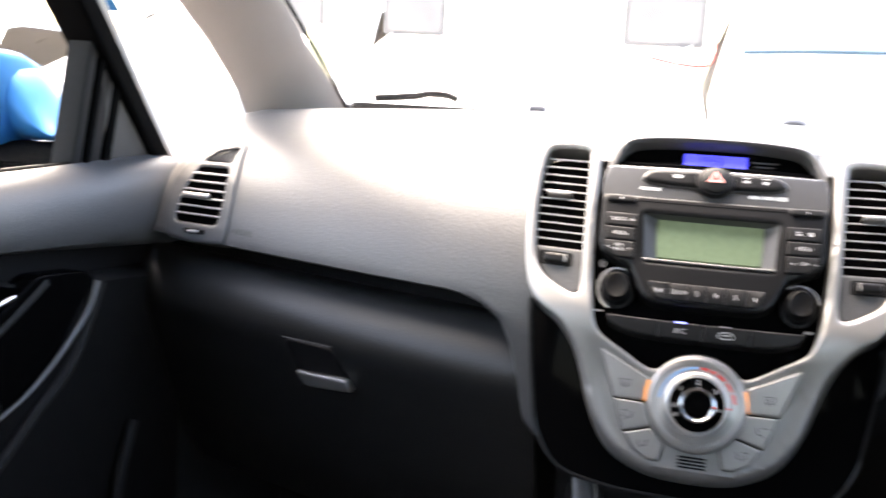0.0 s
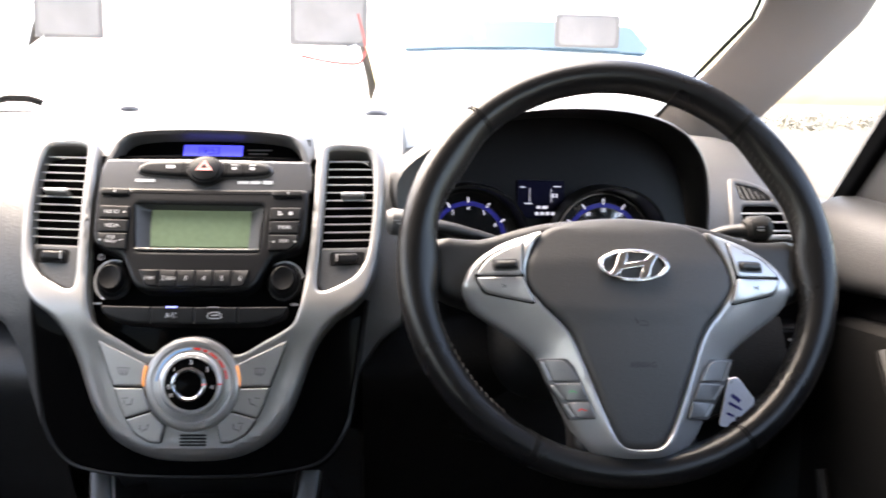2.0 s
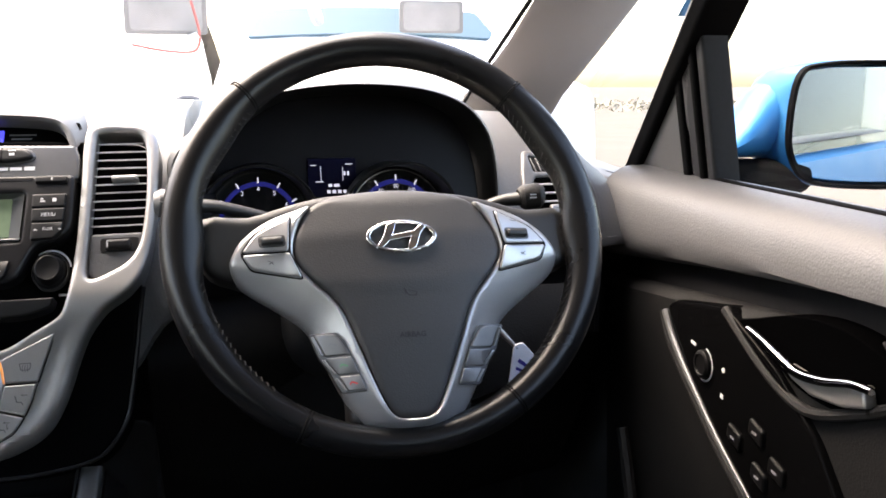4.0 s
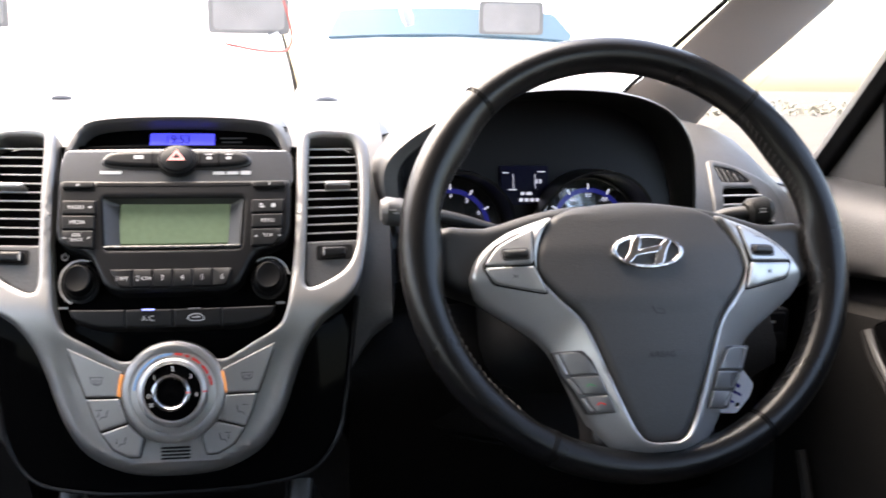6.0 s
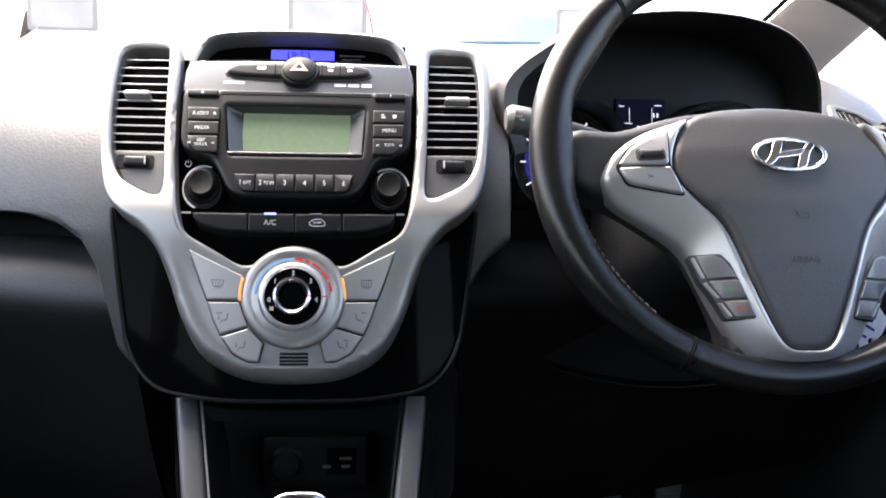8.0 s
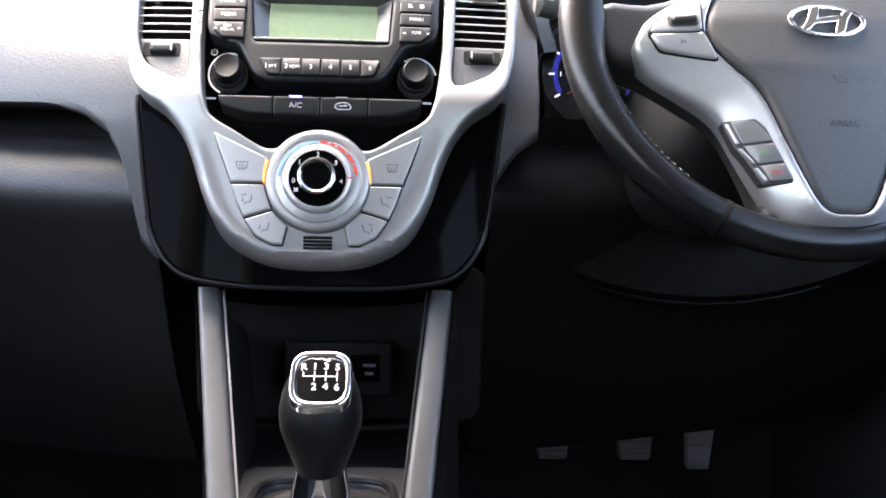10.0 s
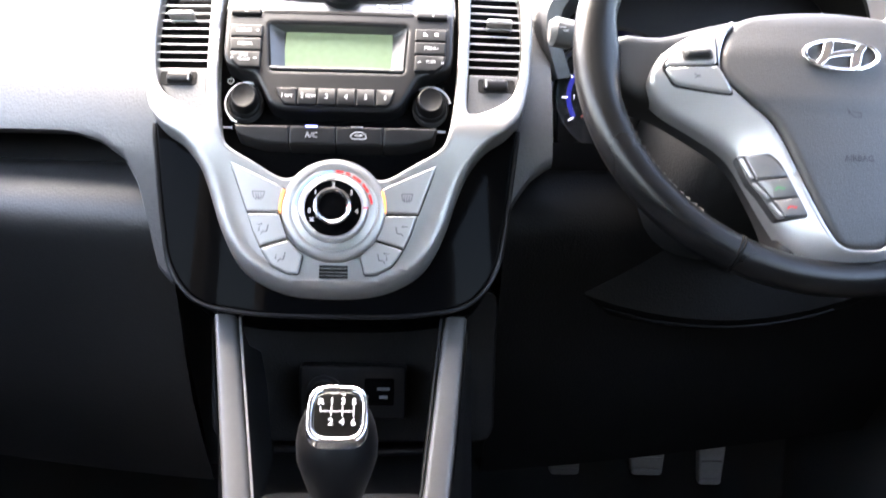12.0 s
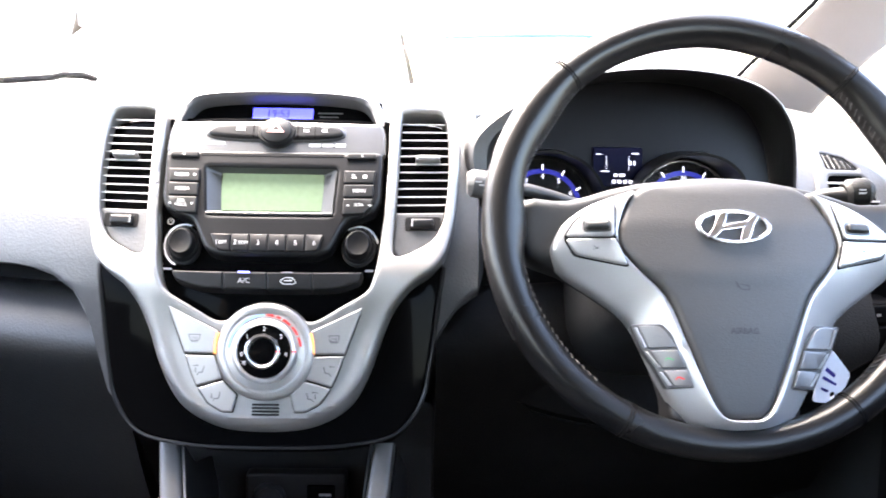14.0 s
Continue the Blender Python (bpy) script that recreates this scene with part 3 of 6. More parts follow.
def build_display(cs):
    """Hooded clock display over the radio with the hazard switch pod."""
    # lower housing of the display
    low = [(-0.102, 1.108), (-0.1015, 1.125), (-0.098, 1.1360), (-0.085, 1.1362), (-0.04, 1.1370), (0.0, 1.1374)]
    outline = rounded(low + mirrored(low[:-1]) + [(0.095, 1.104), (-0.095, 1.104)], 0.003)
    part("display_housing", slab([outline], 0.006, -0.03, stack, 0.0025, 0.010), HOOD_GLOSS, cs, "glossy charcoal panel below the display")
    # brow over the display window
    side = [(-0.0985, 1.134), (-0.0965, 1.141), (-0.0910, 1.152), (-0.080, 1.1600), (-0.058, 1.1632), (-0.03, 1.1647)]
    rim = [(-0.0925, 1.134), (-0.0900, 1.141), (-0.0850, 1.150), (-0.0755, 1.1570), (-0.056, 1.1602), (-0.03, 1.1616)]
    top = curve(side + [(0.0, 1.1650)] + mirrored(side), closed=False, n=5)
    inner = curve(rim + [(0.0, 1.1622)] + mirrored(rim), closed=False, n=5)
    rows = [[stack(u, v, -0.020) for u, v in inner], [stack(u, v, 0.001) for u, v in inner]]
    rows.append([stack(u * 0.96 + p * 0.04, v * 0.7 + q * 0.3, 0.005) for (u, v), (p, q) in zip(inner, top)])
    rows.append([stack(u * 0.3 + p * 0.7, v * 0.3 + q * 0.7, 0.0065) for (u, v), (p, q) in zip(inner, top)])
    rows.append([stack(p, q, 0.004) for p, q in top])
    part("display_brow", loft(rows), DASH, cs, "grey brow round the display window", 70)
    rows = [[stack(u, v, 0.004) for u, v in top]]
    for k, dy, dz in ((1.005, 0.004, 0.0012), (1.01, 0.03, 0.004), (1.02, 0.10, 0.006), (1.02, 0.22, 0.002)):
        rows.append([Vector((u * k + X0, stack(u, v, 0.004).y + dy, min(stack(u, v, 0.004).z + dz, 1.1815))) for u, v in top])
    part("hood_cap", loft(rows), DASH, cs, "grey soft plastic cap over the display")
    part("display_back", slab([rounded(box2(-0.096, 1.125, 0.096, 1.1655), 0.002)], -0.016, -0.03, stack, 0.001, 0.03), PIANO, cs)
    clock = part("clock", slab([rounded(box2(-0.0290, 1.1464, 0.0293, 1.1582), 0.001)], -0.0145, -0.02, stack, 0.0005, 0.02), CLOCK, cs, "violet lit clock display")
    lettering("19:53", 0.0105, -0.004, 1.1523, stack, CLOCK_INK, clock, -0.0140)
    bars([(0.034, 1.1535, 0.058, 1.1548), (0.036, 1.1500, 0.054, 1.1512)], stack, GREY_PRINT, cs, -0.0155)
    pod_line = curve([(-0.0630, 1.1235), (-0.0565, 1.1318), (-0.030, 1.1335), (0.0, 1.1340), (0.030, 1.1335), (0.0560, 1.1318), (0.0620, 1.1240), (0.045, 1.1205), (0.0, 1.1195), (-0.045, 1.1205)])
    part("pod_edge", slab([[(u * 1.03, 1.1268 + (v - 1.1268) * 1.16) for u, v in pod_line]], 0.0085, 0.0, stack, 0.003, 0.008), DARK_SILVER, cs)
    part("switch_pod", slab([pod_line], 0.0105, 0.0, stack, 0.003, 0.008), RADIO, cs)
    for u in (-0.021, 0.020, 0.036):
        part("switch_gap", slab([rounded(box2(u - 0.0003, 1.1205, u + 0.0003, 1.1330), 0.0002)], 0.0109, 0.0, stack, 0.0001), VOID, cs)
    hz = lambda a, b, d: stack(a + 0.0005, 1.1252 + 0.74 * b, 0.010 + d)
    part("hazard_button", lathe([(0.0172, -0.004), (0.0172, 0.001), (0.0163, 0.003), (0.0147, 0.0032), (0.0138, 0.0055), (0.011, 0.0068), (0.0, 0.0075)], hz), RADIO_BUTTON, cs, "round black hazard button")
    tri = [(-0.0080, -0.0040), (0.0080, -0.0040), (0, 0.0090)]
    inner = [(u * 0.45, v * 0.45 + 0.0006) for u, v in tri]
    bars([[tri[i], tri[(i + 1) % 3], inner[(i + 1) % 3], inner[i]] for i in range(3)], hz, mat("red_hazard_mark", (0.75, 0.30, 0.28), 0.5), cs, 0.0080, "hazard_triangle")
    bars([(-0.037, 1.1262, -0.029, 1.1290), (0.0255, 1.1258, 0.0300, 1.1280), (0.0425, 1.1258, 0.0470, 1.1280), (0.0245, 1.1296, 0.0310, 1.1304), (0.0415, 1.1296, 0.0480, 1.1304)], stack, PRINT, cs, 0.0110)
    bars([(-0.066, 1.1150, -0.0475, 1.1176), (0.031, 1.1144, 0.0415, 1.1170), (0.0430, 1.1144, 0.0530, 1.1170), (0.0550, 1.1142, 0.0640, 1.1174)], stack, PRINT, cs, 0.0066)


def build_radio():
    radio = thing("car_radio", "black built-in car radio with green grey screen and two knobs", "radio")
    half = [(-0.0998, 1.1078), (-0.0985, 1.0660), (-0.0940, 1.0565), (-0.0806, 1.0516), (-0.0690, 1.0485), (-0.0640, 1.0400), (-0.0555, 1.0240), (-0.0440, 1.0190)]
    outline = rounded(half + mirrored(half), [0.006, 0.010, 0.008, 0.008, 0.006, 0.008, 0.007, 0.006] + [0.006, 0.007, 0.008, 0.006, 0.008, 0.008, 0.010, 0.006], n=4)
    screen = rounded([(-0.0605, 1.0928), (0.0585, 1.0925), (0.0555, 1.0533), (-0.0560, 1.0533)], 0.003)
    part("faceplate", slab([outline, screen], 0.013, -0.01, stack, 0.004, 0.010), RADIO, radio)
    rows = []
    for k, d in ((1.0, 0.013), (0.97, 0.011), (0.80, 0.004)):
        rows.append([stack(u * k, 1.074 + (v - 1.074) * (0.97 if k == 0.97 else 1.0 if k == 1.0 else 0.90), d) for u, v in screen])
    part("screen_bezel", loft(rows, close_v=True), BEZEL, radio)
    part("screen", slab([rounded(box2(-0.0470, 1.0590, 0.0460, 1.0925), 0.001)], 0.0042, 0.0, stack, 0.0005, 0.02), LCD, radio, "blank green grey display")
    part("lower_lip", slab([rounded([(-0.0585, 1.0552), (0.0572, 1.0552), (0.0555, 1.0525), (-0.0560, 1.0525)], 0.001)], 0.0140, 0.005, stack, 0.001), BEZEL, radio)
    part("cd_slot", slab([rounded(box2(-0.0665, 1.1025, 0.0645, 1.1055), 0.001)], 0.0135, 0.01, stack, 0.0004, 0.03), CREVICE, radio, "narrow disc slot")
    for u0, u1 in ((-0.0948, -0.0682), (0.0668, 0.0940)):
        part("slot_button", slab([rounded(box2(u0, 1.1003, u1, 1.1057), 0.0018)], 0.0160, 0.01, stack, 0.0014), RADIO_BUTTON, radio)
    bars([[(-0.083, 1.1020), (-0.080, 1.1020), (-0.0815, 1.1043)], [(0.080, 1.1030), (0.0815, 1.1045), (0.0815, 1.1015)]], stack, PRINT, radio, 0.0163)
    words = [("RADIO", "MEDIA", "SEEK\nTRACK"), ("", "MENU", "FLDR")]
    for s in (0, 1):
        flip = 1 if s == 0 else -1
        for i in range(3):
            v1 = 1.0903 - i * 0.0119
            low = v1 - (0.0112 if i < 2 else 0.0140)
            pts = [(-0.0938 + 0.0008 * i, v1), (-0.0655, v1), (-0.0650, low), (-0.0925 + 0.0008 * i if i < 2 else -0.0835, low + (0 if i < 2 else 0.0005))]
            if i == 2:
                pts.append((-0.0905, v1 - 0.0075))
            pts = [(flip * u, v) for u, v in pts]
            pts = pts if flip > 0 else list(reversed(pts))
            part("preset_key", slab([rounded(pts, 0.0015)], 0.0165, 0.01, stack, 0.0014), RADIO_BUTTON, radio)
            if words[s][i]:
                lettering(words[s][i], 0.0044 if i < 2 else 0.0036, flip * -0.0795 - (0.002 if s == 0 and i == 0 else 0), v1 - 0.0058, stack, PRINT, radio, 0.0169)
    bars([(-0.0705, 1.0838, -0.0685, 1.0855), (0.0725, 1.0833, 0.0765, 1.0846), (0.0725, 1.0853, 0.0750, 1.0866), (0.0825, 1.0833, 0.0858, 1.0863)], stack, PRINT, radio, 0.0169)
    for s in (-1, 1):
        for side in (-1, 1):
            c0 = s * 0.0795 + side * 0.0100
            bars([stroke((c0 - 0.0012, 1.0602 + side * 0.0007), (c0, 1.0602 - side * 0.0007), 0.0006), stroke((c0, 1.0602 - side * 0.0007), (c0 + 0.0012, 1.0602 + side * 0.0007), 0.0006)], stack, PRINT, radio, 0.0169)
    us = [-0.0510, -0.0322, -0.0158, 0.0005, 0.0168, 0.0332, 0.0495]
    for i, word in enumerate(("1", "2", "3", "4", "5", "6")):
        a, b = us[i] + 0.0004, us[i + 1] - 0.0004
        pts = [(a, 1.0362), (b, 1.0362), (b - (0.004 if i == 5 else 0), 1.0222), (a + (0.007 if i == 0 else 0), 1.0222)]
        part("number_key", slab([rounded(pts, [0.001, 0.001, 0.005 if i == 5 else 0.001, 0.006 if i == 0 else 0.001])], 0.0160, 0.01, stack, 0.0014), RADIO_BUTTON, radio)
        lettering(word, 0.0058, (a + b) / 2 - (0.003 if i == 0 else 0.004 if i == 1 else 0), 1.0288, stack, PRINT, radio, 0.0164)
    lettering("RPT", 0.0040, -0.0388, 1.0286, stack, PRINT, radio, 0.0164)
    lettering("RDM", 0.0040, -0.0208, 1.0286, stack, PRINT, radio, 0.0164)
    for s in (-1, 1):
        m = at(stack, s * 0.0785 + 0.001, 1.0297, 0.0)
        knob = part("knob", lathe([(0.0140, -0.004), (0.0140, 0.0035), (0.0130, 0.005), (0.0120, 0.0055), (0.0112, 0.0115), (0.0106, 0.0135), (0.0095, 0.0143), (0.0084, 0.0138), (0.0, 0.0134)], m), KNOB, radio, "round black radio knob")
        part("knob_ring", lathe([(0.0154, -0.004), (0.0154, 0.002), (0.0149, 0.0030), (0.0143, 0.0026), (0.0143, -0.004)], m), BEZEL, knob)
        arc = arc_band(0, 0, 0.0166, 0.0181, 10 if s > 0 else 70, 125 if s > 0 else 250, 20)
        n = len(arc) // 2
        bars([[arc[i], arc[i + 1], arc[-2 - i], arc[-1 - i]] for i in range(n - 1)], m, PRINT, knob, 0.0012, "scale_mark")
    bars([(-0.0965, 1.0105, -0.088, 1.0120), (0.086, 1.0105, 0.093, 1.0125)], stack, PRINT, radio, -0.0045)
    pw = [p for p in arc_band(-0.0930, 1.0510, 0.0022, 0.0029, 120, 420, 16)]
    n = len(pw) // 2
    bars([[pw[i], pw[i + 1], pw[-2 - i], pw[-1 - i]] for i in range(n - 1)] + [(-0.0933, 1.0510, -0.0927, 1.0545)], stack, PRINT, radio, -0.0040)


def build_heater(cs):
    """Air-conditioning key row and heater dial with its six mode keys, all part of the centre stack."""
    us = [-0.0835, -0.0375, 0.0010, 0.0403, 0.0852]
    for i in range(4):
        a, b = us[i] + 0.0003, us[i + 1] - 0.0003
        if i == 0:
            pts, rr = [(a, 1.0062), (b, 1.0062), (b, 0.9915), (-0.060, 0.9918), (-0.0805, 0.9985)], [0.001, 0.001, 0.001, 0.012, 0.004]
        elif i == 3:
            pts, rr = [(a, 1.0062), (b, 1.0062), (0.0822, 0.9985), (0.0635, 0.9920), (a, 0.9912)], [0.001, 0.001, 0.004, 0.012, 0.001]
        else:
            pts, rr = box2(a, 0.9914, b, 1.0062), 0.001
        part("climate_key", slab([rounded(pts, rr)], 0.012, -0.006, stack, 0.0016), RADIO_BUTTON, cs)
    lettering("A/C", 0.0064, -0.0190, 0.9985, stack, PRINT, cs, 0.0124)
    part("indicator_lamp", slab([rounded(box2(-0.0240, 1.0050, -0.0140, 1.0064), 0.0005)], 0.0128, 0.01, stack, 0.0003), BLUE_LED, cs, "blue lit indicator")
    part("indicator_lamp", slab([rounded(box2(0.0135, 1.0053, 0.0235, 1.0063), 0.0004)], 0.0126, 0.01, stack, 0.0003), FAINT, cs)
    car = [(0.0130, 0.9980), (0.0145, 1.0002), (0.0178, 1.0015), (0.0228, 1.0015), (0.0255, 0.9995), (0.0265, 0.9970), (0.0240, 0.9960), (0.0155, 0.9960)]
    bars([stroke(car[i], car[(i + 1) % 8], 0.0008) for i in range(8)] + [stroke((0.0165, 0.9988), (0.0230, 0.9988), 0.0009), stroke((0.0212, 1.0000), (0.0230, 0.9988), 0.0009)], stack, PRINT, cs, 0.0124)
    # inset face of the heater panel
    c = (0.001, 0.9385)
    o = stack(c[0], c[1], 0.011)
    tilt = Vector((0, 0.27, 0.963))
    m = lambda a, b, d: o + Vector((a, 0, 0)) + tilt * b + Vector((0, -0.963, 0.27)) * d
    part("dial_bowl", lathe([(0.0434, -0.005), (0.0430, 0.0000), (0.0412, 0.0020), (0.0385, 0.0028), (0.0362, 0.0030), (0.0350, 0.0022), (0.0342, 0.0022), (0.0335, -0.004)], m, 64), SILVER, cs, "silver ring with temperature scale")
    part("scale_ring", lathe([(0.0342, -0.003), (0.0342, 0.0024), (0.0290, 0.0040), (0.0285, 0.0040), (0.0285, -0.003)], m, 64), SILVER_BUTTON, cs)
    for a0, a1, col in ((92, 176, BLUE_PRINT), (8, 88, RED_PRINT)):
        arc = arc_band(0, 0, 0.0305, 0.0325, a0, a1, 22)
        n = len(arc) // 2
        bars([[arc[i], arc[i + 1], arc[-2 - i], arc[-1 - i]] for i in range(n - 1) if not (col is RED_PRINT and i in (4, 9, 14, 17))], m, col, cs, 0.0042, "temperature_scale")
    part("temperature_ring", lathe([(0.0285, -0.002), (0.0285, 0.0062), (0.0278, 0.0080), (0.0262, 0.0092), (0.0246, 0.0095), (0.0237, 0.0090), (0.0232, 0.0080), (0.0230, -0.002)], m, 64), SPOKE_SILVER, cs, "bright silver ring")
    part("fan_face", lathe([(0.0233, 0.0), (0.0233, 0.0078), (0.0150, 0.0085), (0.0, 0.0085)], m, 48), PIANO, cs)
    for i, ch in enumerate("01234"):
        a = radians(188 - 49.0 * i)
        lettering(ch, 0.0054, 0.0193 * math.cos(a), 0.0193 * math.sin(a), m, PRINT, cs, 0.0092, bold=0.00012)
    bars([stroke((-0.0185, -0.0115), (-0.0155, -0.0085), 0.0012), stroke((-0.0155, -0.0115), (-0.0185, -0.0085), 0.0012)], m, PRINT, cs, 0.0090)
    part("fan_knob", lathe([(0.0155, 0.006), (0.0157, 0.016), (0.0149, 0.0188), (0.0133, 0.0194), (0.0117, 0.0184), (0.0110, 0.0165), (0.0, 0.0160)], m, 48), DIM_CHROME, cs, "chrome rimmed fan knob")
    part("knob_cap", lathe([(0.0112, 0.016), (0.0106, 0.0172), (0.0, 0.0180)], m, 40), PIANO, cs)
    bars([(0.0120, -0.0006, 0.0152, 0.0006)], m, RED_PRINT, cs, 0.0194)
    bars([(0.0242, -0.0006, 0.0285, 0.0006)], m, RED_PRINT, cs, 0.0115)
    for s in (-1, 1):
        f = (lambda u, v, d: stack(u, v, d)) if s < 0 else (lambda u, v, d: stack(-u, v, d))
        wedge = lambda a, r: (c[0] + r * math.cos(radians(a)), c[1] + r * math.sin(radians(a)))
        k1 = [(-0.0855, 0.9758), (-0.0402, 0.9553), wedge(160, 0.0448), wedge(184, 0.0448), (-0.0702, 0.9352)]
        k2 = [(-0.0695, 0.9338), wedge(186, 0.0448), wedge(213, 0.0448), (-0.0590, 0.9072), (-0.0650, 0.9200)]
        k3 = [(-0.0582, 0.9058), wedge(215, 0.0448), wedge(237, 0.0448), (-0.0270, 0.8860), (-0.0365, 0.8860), (-0.0490, 0.8925)]
        for k in (k1, k2, k3):
            mid = (sum(p[0] for p in k) / len(k), sum(p[1] for p in k) / len(k))
            key = part("mode_key", slab([rounded(k, 0.0016)], 0.0132, 0.0, f, 0.0016, 0.004), SILVER_BUTTON, cs)
            part("key_gap", slab([rounded([(mid[0] + (p[0] - mid[0]) * 1.03, mid[1] + (p[1] - mid[1]) * 1.04) for p in k], 0.0018)], 0.0114, 0.0, f, 0.0003, 0.006), CREVICE, key)
        lit = arc_band(c[0], c[1], 0.0428, 0.0452, 160, 184, 8)
        part("lit_strip", slab([lit], 0.0138, 0.005, f, 0.0005), ORANGE, cs, "orange lit strip")
        g = (lambda u, v, d: stack(s * -u, v, d))
        for row, (u, v) in enumerate(((-0.0610, 0.9480), (-0.0565, 0.9215), (-0.0420, 0.8995))):
            if row == 0:
                top = 0.0052 if s < 0 else 0.0045
                marks = [stroke((u - top, v + 0.0032), (u + top, v + 0.0032), 0.0007), stroke((u - 0.0035, v - 0.0022), (u + 0.0035, v - 0.0022), 0.0007), stroke((u - top, v + 0.0032), (u - 0.0035, v - 0.0022), 0.0007), stroke((u + top, v + 0.0032), (u + 0.0035, v - 0.0022), 0.0007)]
                for j in (-1, 0, 1):
                    marks += [stroke((u + j * 0.0020, v - 0.0040), (u + j * 0.0020 + 0.0005, v - 0.0008), 0.0006), stroke((u + j * 0.0020 + 0.0005, v - 0.0008), (u + j * 0.0020 - 0.0003, v + 0.0018), 0.0006)]
            else:
                marks = [stroke((u - 0.0005, v - 0.0026), (u + 0.0030, v - 0.0026), 0.0009), stroke((u + 0.0030, v - 0.0026), (u + 0.0044, v + 0.0030), 0.0010), stroke((u - 0.0005, v - 0.0026), (u - 0.0018, v - 0.0050), 0.0008)]
                if row == 2 or s < 0:
                    marks += [stroke((u - 0.0030, v + 0.0016), (u - 0.0030, v - 0.0022), 0.0007), stroke((u - 0.0040, v - 0.0012), (u - 0.0030, v - 0.0024), 0.0007)]
                if row == 1 or s > 0:
                    marks += [stroke((u - 0.0052, v + 0.0030), (u - 0.0006, v + 0.0030), 0.0007), stroke((u - 0.0018, v + 0.0040), (u - 0.0004, v + 0.0030), 0.0007)]
            bars(marks, g if s > 0 else f, GREY_PRINT, cs, 0.0136)
    for i in range(4):
        part("grille_slot", slab([rounded(box2(-0.0100, 0.8834 + 0.0029 * i, 0.0135, 0.8849 + 0.0029 * i), 0.0005)], 0.0114, 0.0, stack, 0.0002), CREVICE, cs)


# ---------------------------------------------------------------- steering wheel
HUB = Vector((0.369, 0.7004, 1.0707))
TILT_W = radians(24)
WU, WV, WN = Vector((1, 0, 0)), Vector((0, math.sin(TILT_W), math.cos(TILT_W))), Vector((0, -math.cos(TILT_W), math.sin(TILT_W)))


def wheel_map(u, v, d):
    return HUB + u * WU + v * WV + d * WN


def hub_shift(v):
    """The cover and its lower spokes sit slightly off the rim's axis."""
    return 0.003 + 0.0055 * min(1.0, max(0.0, (0.01 - v) / 0.07))


def half_loop(pts):
    """Right half from top to bottom, closed by its mirror image."""
    return [(u + hub_shift(v), v) for u, v in pts] + [(hub_shift(v) - u, v) for u, v in reversed(pts) if u > 1e-6]


